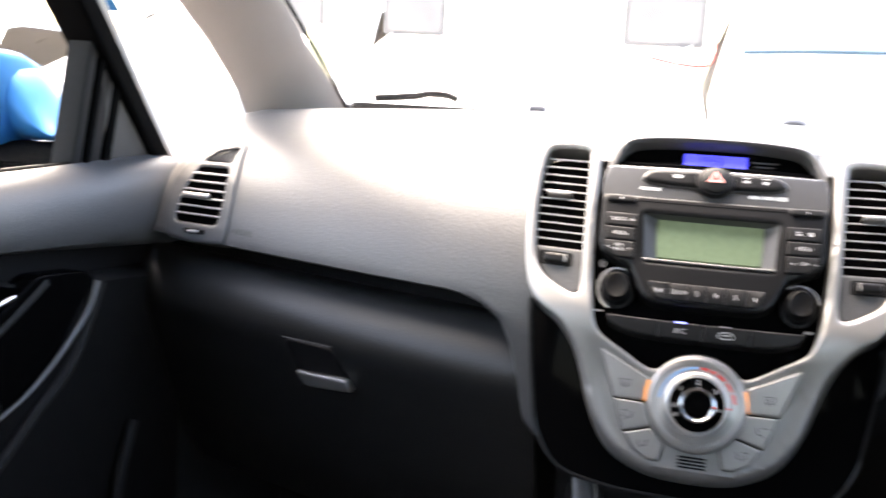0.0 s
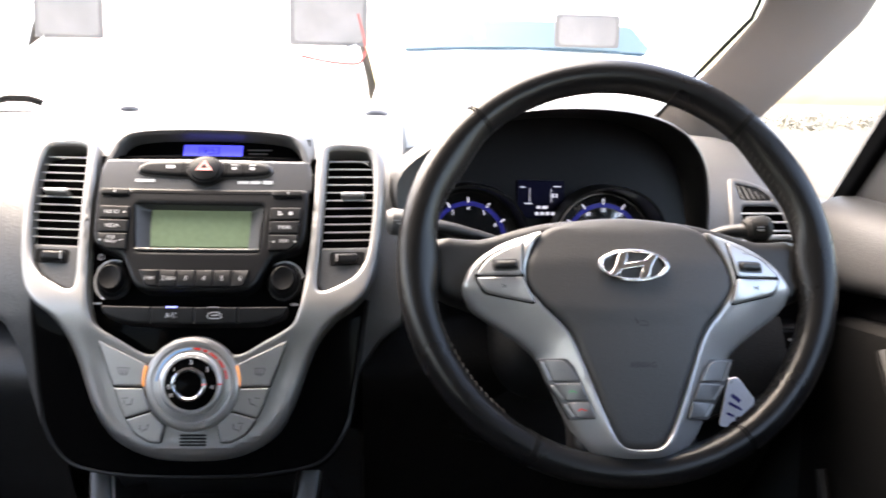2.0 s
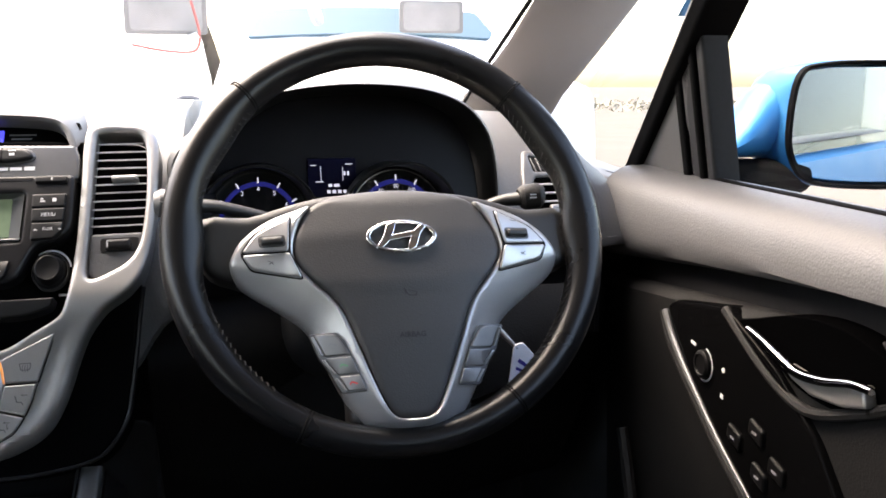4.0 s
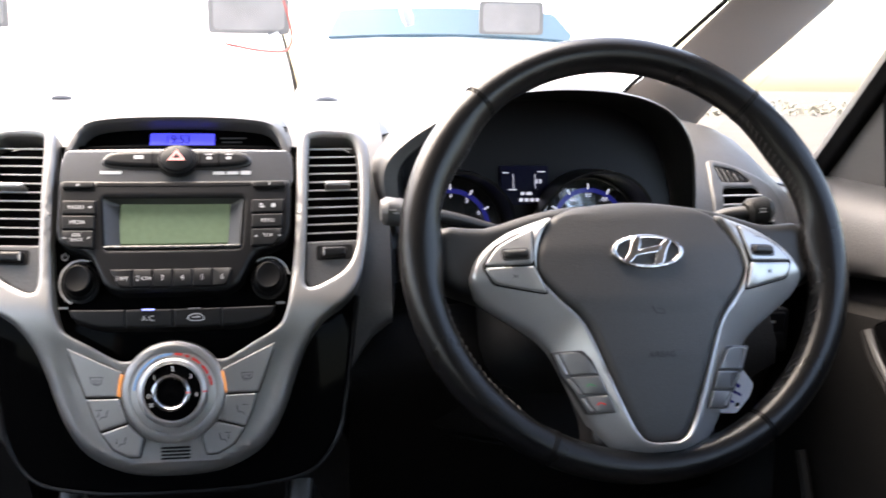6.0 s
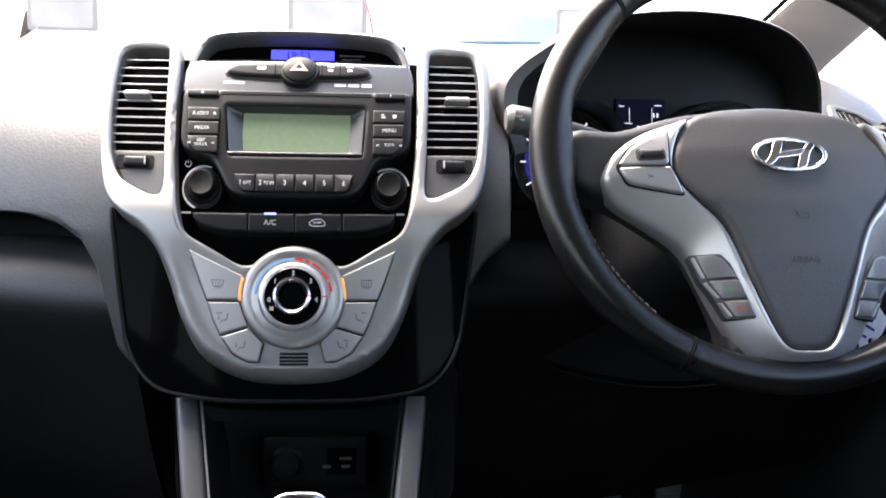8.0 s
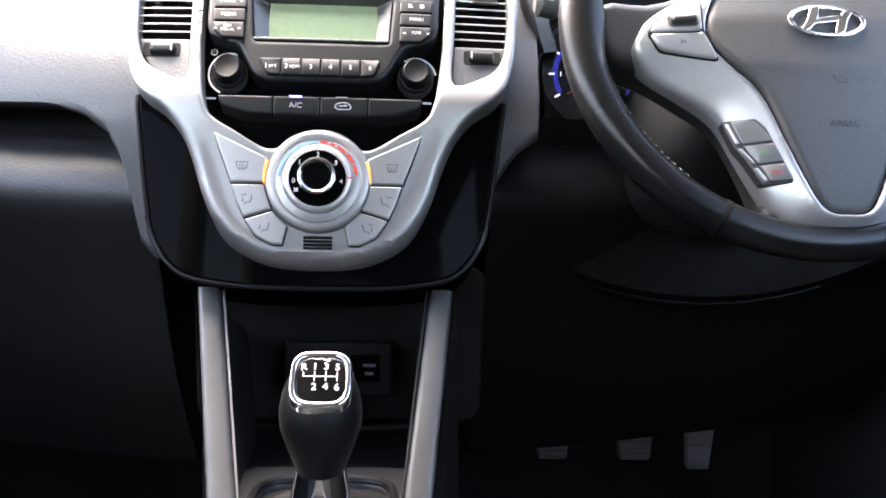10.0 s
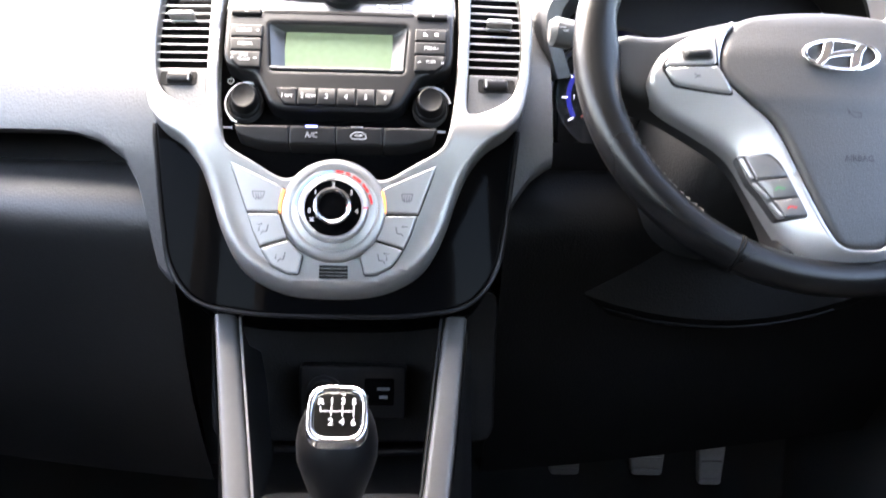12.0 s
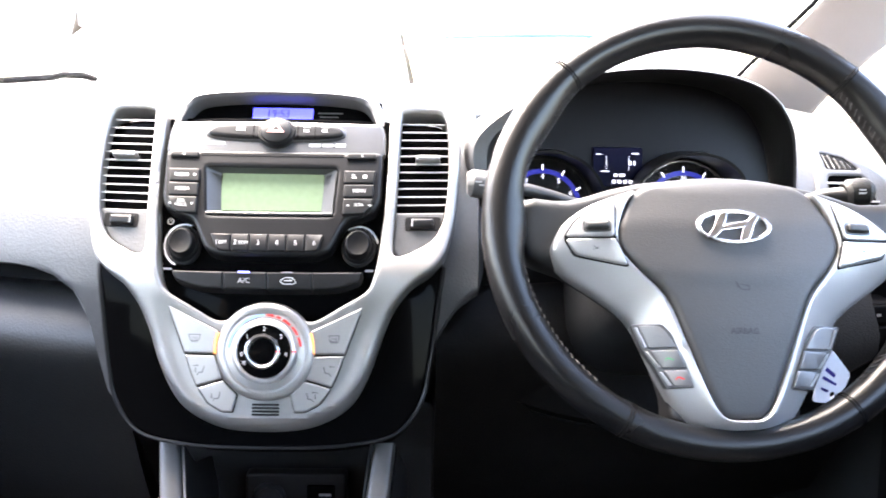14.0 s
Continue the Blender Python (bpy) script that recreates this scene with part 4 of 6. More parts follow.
def build_wheel():
    w = thing("steering_wheel", "black leather steering wheel with silver spokes and airbag cover", "steering wheel")
    R, r = 0.1724, 0.0150
    n = 144
    axis_c = wheel_map(0, 0.002, -0.012)
    slim = lambda deg: 1 - 0.16 * math.exp(-((deg - 270) / 38) ** 2)
    rows = []
    for i in range(n):
        a = 2 * math.pi * i / n
        deg = math.degrees(a)
        grip = math.exp(-((deg - 32) / 11) ** 2) + math.exp(-((deg - 148) / 11) ** 2)
        root = sum(math.exp(-(((deg - q + 180) % 360 - 180) / 9) ** 2) for q in (0, 180))
        out = math.cos(a) * WU + math.sin(a) * WV
        row = []
        for j in range(20):
            b = 2 * math.pi * j / 20
            inner = max(0.0, -math.cos(b))
            k = r + 0.0045 * grip * inner + 0.006 * root * inner ** 2
            row.append(axis_c + out * (R - 0.014 * (1 - slim(deg)) + slim(deg) * k * math.cos(b)) + WN * (slim(deg) * r * 1.06 * math.sin(b)))
        rows.append(row)
    rim = part("rim", loft(rows, close_u=True, close_v=True), LEATHER, w, "worn black leather rim")
    for deg in (47.5, 132.5, 243, 303.5):
        a = radians(deg)
        out = math.cos(a) * WU + math.sin(a) * WV
        p = axis_c + out * (R - 0.014 * (1 - slim(deg)))
        q = slim(deg) * r + 0.0002
        for turn in (-0.35, 0.35):
            t = out.cross(WN) * 0.0012 * (1 if turn > 0 else -1)
            loop = [p + t + out * q * math.cos(2 * math.pi * j / 24) + WN * q * 1.06 * math.sin(2 * math.pi * j / 24) for j in range(24)]
            part("seam", tube(loop, 0.0007, 6, True, up=tuple(out.cross(WN))), THREAD, rim)
    # stitching along the inner edge of the side grips
    for side in (0, 1):
        bm = bmesh.new()
        for i in range(44):
            deg = 45 - i * 2.2
            deg = deg if side == 0 else 180 - deg
            grip = math.exp(-((deg - 32) / 11) ** 2) + math.exp(-((deg - 148) / 11) ** 2)
            k = r + 0.0045 * grip + 0.0006
            a0, a1 = radians(deg), radians(deg + 1.3)
            pts = []
            for a, q in ((a0, 0.15), (a1, 0.55)):
                pts.append(axis_c + (R - 0.014 * (1 - slim(deg % 360)) - slim(deg % 360) * k * math.cos(q)) * (math.cos(a) * WU + math.sin(a) * WV) + WN * (slim(deg % 360) * r * 1.06 * math.sin(q)))
            t = tube(pts, 0.0006, 5)
            me = bpy.data.meshes.new("t")
            t.to_mesh(me), t.free()
            bm.from_mesh(me)
            bpy.data.meshes.remove(me)
        tagged(part("stitching", bm, STITCH, rim), kind="stuff")
    # back plate and leather spoke roots
    back = half_loop([(0.0, 0.044), (0.05, 0.043), (0.085, 0.036), (0.12, 0.026), (0.156, 0.026), (0.162, 0.0), (0.156, -0.022), (0.128, -0.034), (0.098, -0.054), (0.076, -0.072), (0.062, -0.10), (0.052, -0.130), (0.050, -0.152), (0.03, -0.160), (0.0, -0.162)])
    part("spoke_back", slab([curve(back, n=3)], -0.016, -0.050, wheel_map, 0.010, 0.012), WHEEL_PLASTIC, w)
    bag = [(0.0, 0.0420), (0.0385, 0.0390), (0.058, 0.0340), (0.0705, 0.0260), (0.0785, 0.0140), (0.0850, -0.0040), (0.0850, -0.0200), (0.0730, -0.0365), (0.0545, -0.0580), (0.0412, -0.0910), (0.0312, -0.1180), (0.0215, -0.1405), (0.0130, -0.1492), (0.0, -0.1505)]
    silver = [(0.0735, 0.0285), (0.103, 0.0180), (0.1250, 0.0030), (0.1350, -0.0110), (0.1378, -0.0225), (0.1300, -0.0370), (0.1070, -0.0535), (0.0900, -0.0660), (0.0790, -0.0785), (0.0690, -0.0998), (0.0580, -0.1235), (0.0470, -0.1427), (0.0345, -0.1560), (0.0200, -0.1615), (0.0, -0.1625)]
    inner = [p for p in bag if p[1] <= 0.0265]
    outline = curve(half_loop(silver) + list(reversed(half_loop(inner))), n=4)
    edge = [curve(half_loop(silver), closed=False, n=3)]
    core = [curve(half_loop(inner), closed=False, n=3)]

    def dip(u, v):
        """A raised ridge along the cover that falls away in a soft hollow towards the outer edge."""
        p = np.array([[u, v]])
        far, near = float(edge_distance(p, edge)[0]), float(edge_distance(p, core)[0])
        t = near / (near + far + 1e-4)
        low = min(1.0, max(0.0, (-0.012 - v) / 0.03))
        low = low * low * (3 - 2 * low)
        return 0.003 + 0.002 * math.exp(-(near / 0.006) ** 2) - (0.007 * (1 - low) + 0.017 * low) * t ** 1.5
    part("spoke_trim", slab([outline], 0.0, -0.028, wheel_map, 0.004, 0.006, dome=dip), SPOKE_SILVER, w, "satin silver spoke trim")
    pad = curve(half_loop(bag), n=4)

    def puff(u, v):
        crown = float(np.interp(v, (-0.150, -0.13, -0.085, -0.05, 0.0, 0.030, 0.042), (0.003, 0.006, 0.0105, 0.0125, 0.0095, 0.002, -0.005)))
        fold = -0.0430 + 0.006 * (u / 0.08) ** 2
        return crown - 0.006 * (u / 0.085) ** 2 - 0.0016 * max(0.0, min(1.0, (fold - v) / 0.004))
    cover = part("airbag_cover", slab([pad], 0.0, -0.028, wheel_map, 0.005, 0.006, dome=puff), AIRBAG, w, "dark grey airbag cover")
    on_pad = lambda u, v, d: wheel_map(u, v, puff(u, v) + d)
    e = at(on_pad, 0.0063, -0.0035, 0.0)
    ring_o, ring_i = ring2(0, 0, 0.0294, 0.0142, 48), ring2(0, 0, 0.0258, 0.0113, 48)
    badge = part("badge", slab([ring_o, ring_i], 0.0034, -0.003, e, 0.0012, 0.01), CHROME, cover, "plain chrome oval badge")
    left = curve([(-0.0115, 0.0100), (-0.0045, 0.0118), (-0.0062, 0.0040), (-0.0100, -0.0040), (-0.0160, -0.0096), (-0.0205, -0.0080), (-0.0155, -0.0005)], n=4)
    part("badge_bar", slab([left], 0.0036, -0.003, e, 0.0008), CHROME, badge)
    part("badge_bar", slab([[(-u, -v) for u, v in left]], 0.0036, -0.003, e, 0.0008), CHROME, badge)
    mid = curve([(-0.0125, -0.0040), (-0.0085, 0.0004), (0.0, 0.0026), (0.0125, 0.0044), (0.0085, -0.0008), (0.0, -0.0024)], n=4)
    part("badge_bar", slab([mid], 0.0036, -0.003, e, 0.0008), CHROME, badge)
    lettering("AIRBAG", 0.0062, 0.0102, -0.0848, on_pad, DARK_MARK, cover, 0.0004, bold=0.0001)
    q = lambda u, v: (0.0085 + 0.65 * u, -0.0508 + 0.65 * v)
    horn = [stroke(q(0.000, 0.003), q(0.010, 0.001), 0.0006), stroke(q(0.010, 0.001), q(0.010, -0.004), 0.0006), stroke(q(0.010, -0.004), q(0.000, -0.003), 0.0006), stroke(q(0.000, -0.003), q(-0.005, 0.006), 0.0006), stroke(q(-0.005, 0.006), q(-0.003, -0.001), 0.0006)]
    bars(horn, on_pad, DARK_MARK, cover, 0.0004, "horn_mark")
    # audio and cruise keys on both spokes
    for s in (-1, 1):
        f = lambda u, v, d: wheel_map(hub_shift(v) + s * u, v, dip(hub_shift(v) + s * u, v) + d)
        part("key_recess", slab([rounded([(0.0850, 0.0205), (0.117, 0.005), (0.129, -0.011), (0.122, -0.0255), (0.0800, -0.0355), (0.0885, -0.012)], 0.004)], 0.0012, -0.004, f, 0.0005), CREVICE, w)
        part("rocker_key", slab([rounded([(0.0860, 0.0192), (0.1155, 0.0045), (0.1275, -0.0105), (0.0900, -0.0112)], [0.003, 0.006, 0.004, 0.003])], 0.0032, -0.003, f, 0.0018), SPOKE_SILVER, w)
        toggle = part("rocker", slab([rounded(box2(0.0930, -0.0058, 0.1115, 0.0008), 0.0025)], 0.0085, 0.001, f, 0.003), WHEEL_PLASTIC, w, "black toggle")
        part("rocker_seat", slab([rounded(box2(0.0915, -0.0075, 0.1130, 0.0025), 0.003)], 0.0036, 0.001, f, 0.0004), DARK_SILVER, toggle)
        part("wide_key", slab([rounded([(0.0895, -0.0125), (0.1275, -0.0120), (0.1210, -0.0245), (0.0815, -0.0342)], [0.002, 0.004, 0.004, 0.003])], 0.0032, -0.003, f, 0.0018), SPOKE_SILVER, w)
        bars([stroke((0.103, -0.0195), (0.107, -0.0215), 0.0008), stroke((0.103, -0.0215), (0.107, -0.0185), 0.0008), stroke((0.0985, 0.0095), (0.1035, 0.0085), 0.0007)], f, FAINT, w, 0.0038)
        outer_u = lambda v: float(np.interp(v, (-0.126, -0.109, -0.098, -0.079), (0.0555, 0.0650, 0.0725, 0.0800)))
        inner_u = lambda v: float(np.interp(v, (-0.126, -0.1138, -0.0967, -0.0925, -0.079), (0.0375, 0.0420, 0.0490, 0.0508, 0.0560)))
        g = lambda u, v, d: wheel_map(hub_shift(v) + s * u, v, 0.001 - 0.36 * (u - inner_u(v)) + d)
        well = [(outer_u(v) + 0.001, v) for v in (-0.078, -0.098, -0.109, -0.127)] + [(inner_u(v) - 0.0008, v) for v in (-0.127, -0.1138, -0.0967, -0.086)] + [(0.0590, -0.0785)]
        # Well and keys use shade-darkened silver, as they face downwards.
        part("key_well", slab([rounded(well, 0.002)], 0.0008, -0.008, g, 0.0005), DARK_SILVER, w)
        for i, (v0, v1, col) in enumerate(((-0.0795, -0.0970, FAINT), (-0.0985, -0.1122, GREEN_PRINT), (-0.1137, -0.1258, RED_PRINT))):
            pts = [(outer_u(v0) - 0.0040, v0), (inner_u(v0) + (0.0040 if i == 0 else 0.0), v0), (inner_u(v1), v1), (outer_u(v1) - 0.0040, v1)]
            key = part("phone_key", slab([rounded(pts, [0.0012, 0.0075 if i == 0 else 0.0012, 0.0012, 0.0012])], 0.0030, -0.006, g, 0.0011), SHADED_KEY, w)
            vm = (v0 + v1) / 2
            um = (inner_u(vm) + outer_u(vm)) / 2 - 0.002
            bars([stroke((um - 0.0030, vm - 0.0008), (um + 0.0015, vm + 0.0010), 0.0010), stroke((um + 0.0015, vm + 0.0010), (um + 0.0030, vm - 0.0010), 0.0010)], g, col if s < 0 else FAINT, key, 0.0034)
            # Bright silver bar drawn as the light reflected by the key's side step.
            part("key_edge_glint", slab([rounded([(outer_u(v0) - 0.0032, v0 - 0.001), (outer_u(v1) - 0.0032, v1 + 0.001), (outer_u(v1) - 0.0006, v1 + 0.001), (outer_u(v0) - 0.0006, v0 - 0.001)], 0.0005)], 0.0022, -0.006, g, 0.0008), SPOKE_SILVER, key)


def build_column():
    col = thing("steering_column", "black plastic steering column shroud with two control stalks", "steering column")
    rows = []
    for d, ku, kv in ((-0.040, 0.055, 0.045), (-0.06, 0.075, 0.062), (-0.12, 0.085, 0.075), (-0.22, 0.09, 0.085)):
        rows.append([wheel_map(ku * math.copysign(abs(math.cos(a)) ** 0.6, math.cos(a)), -0.01 + kv * math.copysign(abs(math.sin(a)) ** 0.6, math.sin(a)), d) for a in [2 * math.pi * j / 28 for j in range(28)]])
    part("shroud", cap_ends(loft(rows, close_v=True)), LOWER, col)
    for s in (-1, 1):
        base, tip = Vector((0.370 + s * 0.07, 0.80, 1.065)), Vector((0.183 if s < 0 else 0.515, 0.782, 1.090 if s < 0 else 1.088))
        mid = base.lerp(tip, 0.55) + Vector((0, 0, 0.006))
        pts = curve([tuple(base), tuple(mid), tuple(base.lerp(tip, 0.8) + Vector((0, 0, 0.004))), tuple(tip)], closed=False)
        k = len(pts)
        stalk = part("stalk", tube(pts, [0.007 + 0.004 * (i / k) ** 2 for i in range(k)], 14, flat=0.75), WHEEL_PLASTIC, col)
        part("stalk_end", tube([tip + Vector((s * -0.012, 0, 0)), tip + Vector((s * -0.008, 0, 0.001)), tip + Vector((s * 0.006, -0.002, 0.003)), tip + Vector((s * 0.010, -0.002, 0.003))], [0.010, 0.0135, 0.0135, 0.010], 14, flat=0.9), DASH if s < 0 else LOWER, stalk, "grey rounded stalk end")
        f = lambda u, v, d: tip + Vector((u + (0.0 if s > 0 else 0.002), -0.0135 - d, v + 0.003))
        bars([(-0.006, -0.001, 0.002, 0.0005), (-0.006, 0.002, 0.000, 0.0032)], f, PRINT, stalk, 0.0012)
    tag = thing("key_tag", "white paper tag hanging from the ignition key", "tag")
    a = Vector((0.505, 0.80, 0.935))
    m = lambda u, v, d: Vector((u + 0.008, 0.800 - d + 0.25 * (u - 0.505), v + 0.004))
    hole = ring2(0.5105, 0.8945, 0.0028, None, 12)
    part("card", slab([rounded([(0.496, 0.936), (0.506, 0.938), (0.528, 0.913), (0.524, 0.901), (0.510, 0.886), (0.490, 0.889)], 0.004), hole], 0.001, -0.001, m, 0.0004, 0.01), TAG, tag)
    bars([[(0.502, 0.922), (0.512, 0.914), (0.510, 0.911), (0.500, 0.919)], [(0.499, 0.914), (0.514, 0.905), (0.513, 0.903), (0.498, 0.911)]], m, CLOCK_INK, tag, 0.0014)
    bars([[(0.498, 0.903), (0.506, 0.899), (0.505, 0.897), (0.497, 0.901)]], m, CLOCK_INK, tag, 0.0014)
    part("key", tube([(0.484, 0.812, 0.961), (0.492, 0.805, 0.953), (0.508, 0.799, 0.936)], [0.0045, 0.0035, 0.002], 8), SILVER, tag)


# ---------------------------------------------------------------- instrument binnacle
LIP = [(0.196, 0.865, 1.060), (0.184, 0.858, 1.095), (0.184, 0.856, 1.124), (0.205, 0.858, 1.147), (0.245, 0.862, 1.171), (0.29, 0.868, 1.188), (0.36, 0.878, 1.195), (0.43, 0.892, 1.190), (0.478, 0.905, 1.173), (0.508, 0.92, 1.142), (0.520, 0.93, 1.10), (0.524, 0.935, 1.05)]


def build_binnacle():
    b = thing("instrument_binnacle", "hooded black instrument cluster with two blue lit gauges", "instrument cluster")
    lip = [Vector(p) for p in curve(LIP, closed=False, n=5)]
    c = Vector((0.355, 0.9, 1.09))
    edge = [1 - 0.075 * max(0.12, min(1, (0.28 - p.x) / 0.07)) for p in lip]
    rows = [[Vector((c.x + (p.x - c.x) * k, p.y + 0.003, c.z + (p.z - c.z) * k)) for p, k in zip(lip, edge)], [p + Vector((0, -0.001, 0)) for p in lip]]
    rows.append([p + Vector((0, 0.004, 0)) + (p - c) * Vector((1, 0, 1)).length * 0.012 for p in lip])
    rows.append([Vector((c.x + (p.x - c.x) * 1.04, p.y + 0.03, c.z + (p.z - c.z) * 1.03)) for p in lip])
    rows.append([Vector((c.x + (p.x - c.x) * 1.06, p.y + 0.10, c.z + (p.z - c.z) * 0.98)) for p in lip])
    rows.append([Vector((c.x + (p.x - c.x) * 1.06, p.y + 0.20, c.z + (p.z - c.z) * 0.84)) for p in lip])
    part("hood", loft(rows), DASH, b, "grained grey hood")
    rows = []
    for k, dy in ((1.0, 0.003), (0.985, 0.010), (0.97, 0.03), (0.93, 0.07), (0.89, 0.12)):
        rows.append([Vector((c.x + (p.x - c.x) * k * e, p.y + dy, c.z + (p.z - c.z) * k * e)) for p, e in zip(lip, edge)])
    part("hood_lining", loft(rows), LOWER, b, "black inner lining")
    f = lambda u, v, d: Vector((u, 0.965 + 0.25 * (v - 1.08) - d, v))
    part("cluster_panel", slab([[(c.x + (p.x - c.x) * 0.91, c.z + (p.z - c.z) * 0.95) for p in lip] + [(0.50, 1.0), (0.21, 1.0)]], 0.0, -0.02, f, 0.002, 0.03), DIAL_FACE, b)
    for u, lab in ((0.262, "tachometer"), (0.413, "speedometer")):
        m = at(f, u, 1.048, 0.001)
        g = part("gauge", lathe([(0.052, 0.0), (0.052, 0.001), (0.0, 0.001)], m, 48), DIAL_FACE, b, "round black gauge with blue ring")
        arc = arc_band(0, 0, 0.0375, 0.0425, -30, 210, 40)
        n = len(arc) // 2
        bars([[arc[i], arc[i + 1], arc[-2 - i], arc[-1 - i]] for i in range(n - 1)], m, DIAL_BLUE, g, 0.0016, "blue_ring")
        ticks = []
        for i in range(9):
            a = radians(210 - 30 * i)
            ticks.append(stroke((0.041 * math.cos(a), 0.041 * math.sin(a)), (0.047 * math.cos(a), 0.047 * math.sin(a)), 0.0016))
        bars(ticks, m, DIAL_WHITE, g, 0.0022, "scale_marks")
        for i in range(1, 8):
            a = radians(210 - 30 * i)
            lettering(str(i if u < 0.3 else 20 * i), 0.007 if u < 0.3 else 0.006, 0.0345 * math.cos(a), 0.0345 * math.sin(a), m, DIAL_WHITE, g, 0.0024)
        bars([stroke((0, 0), (-0.028, -0.020), 0.002)], m, LAMP_RED, g, 0.0028, "needle")
        part("gauge_ring", lathe([(0.0535, 0.0), (0.0535, 0.004), (0.0520, 0.004), (0.0515, 0.001)], m, 48), HOOD_GLOSS if u < 0.3 else CHROME, g)
        cowl = []
        for k, d in ((1.0, 0.0), (1.06, 0.03), (1.12, 0.06), (1.17, 0.062), (1.17, 0.04), (1.12, 0.0)):
            cowl.append([m(0.056 * k * math.cos(radians(a)), 0.056 * k * math.sin(radians(a)), d * (0.35 + 0.65 * max(0, math.sin(radians(a))))) for a in range(-10, 200, 6)])
        part("gauge_cowl", loft(cowl), GLOVE, b)
    lcd = part("trip_display", slab([rounded(box2(0.316, 1.073, 0.369, 1.114), 0.002)], 0.004, 0.0, f, 0.0005, 0.03), mat("dark_blue_lcd", (0.004, 0.004, 0.022), 0.3, spec=0.1), b, "dark trip computer display")
    bars([(0.336, 1.0765, 0.340, 1.0800), (0.342, 1.0765, 0.346, 1.0800), (0.348, 1.0765, 0.352, 1.0800), (0.354, 1.0765, 0.3575, 1.0800), (0.3595, 1.0765, 0.363, 1.0800), (0.338, 1.0835, 0.342, 1.0865), (0.344, 1.0835, 0.350, 1.0865), (0.355, 1.0955, 0.357, 1.1000), (0.359, 1.0955, 0.361, 1.1000), (0.319, 1.1062, 0.325, 1.1072), (0.357, 1.1072, 0.365, 1.1082), (0.3538, 1.090, 0.3544, 1.105), (0.3298, 1.090, 0.3304, 1.105), (0.324, 1.0885, 0.333, 1.0895)], f, DIAL_WHITE, lcd, 0.0046, "lit_segment")


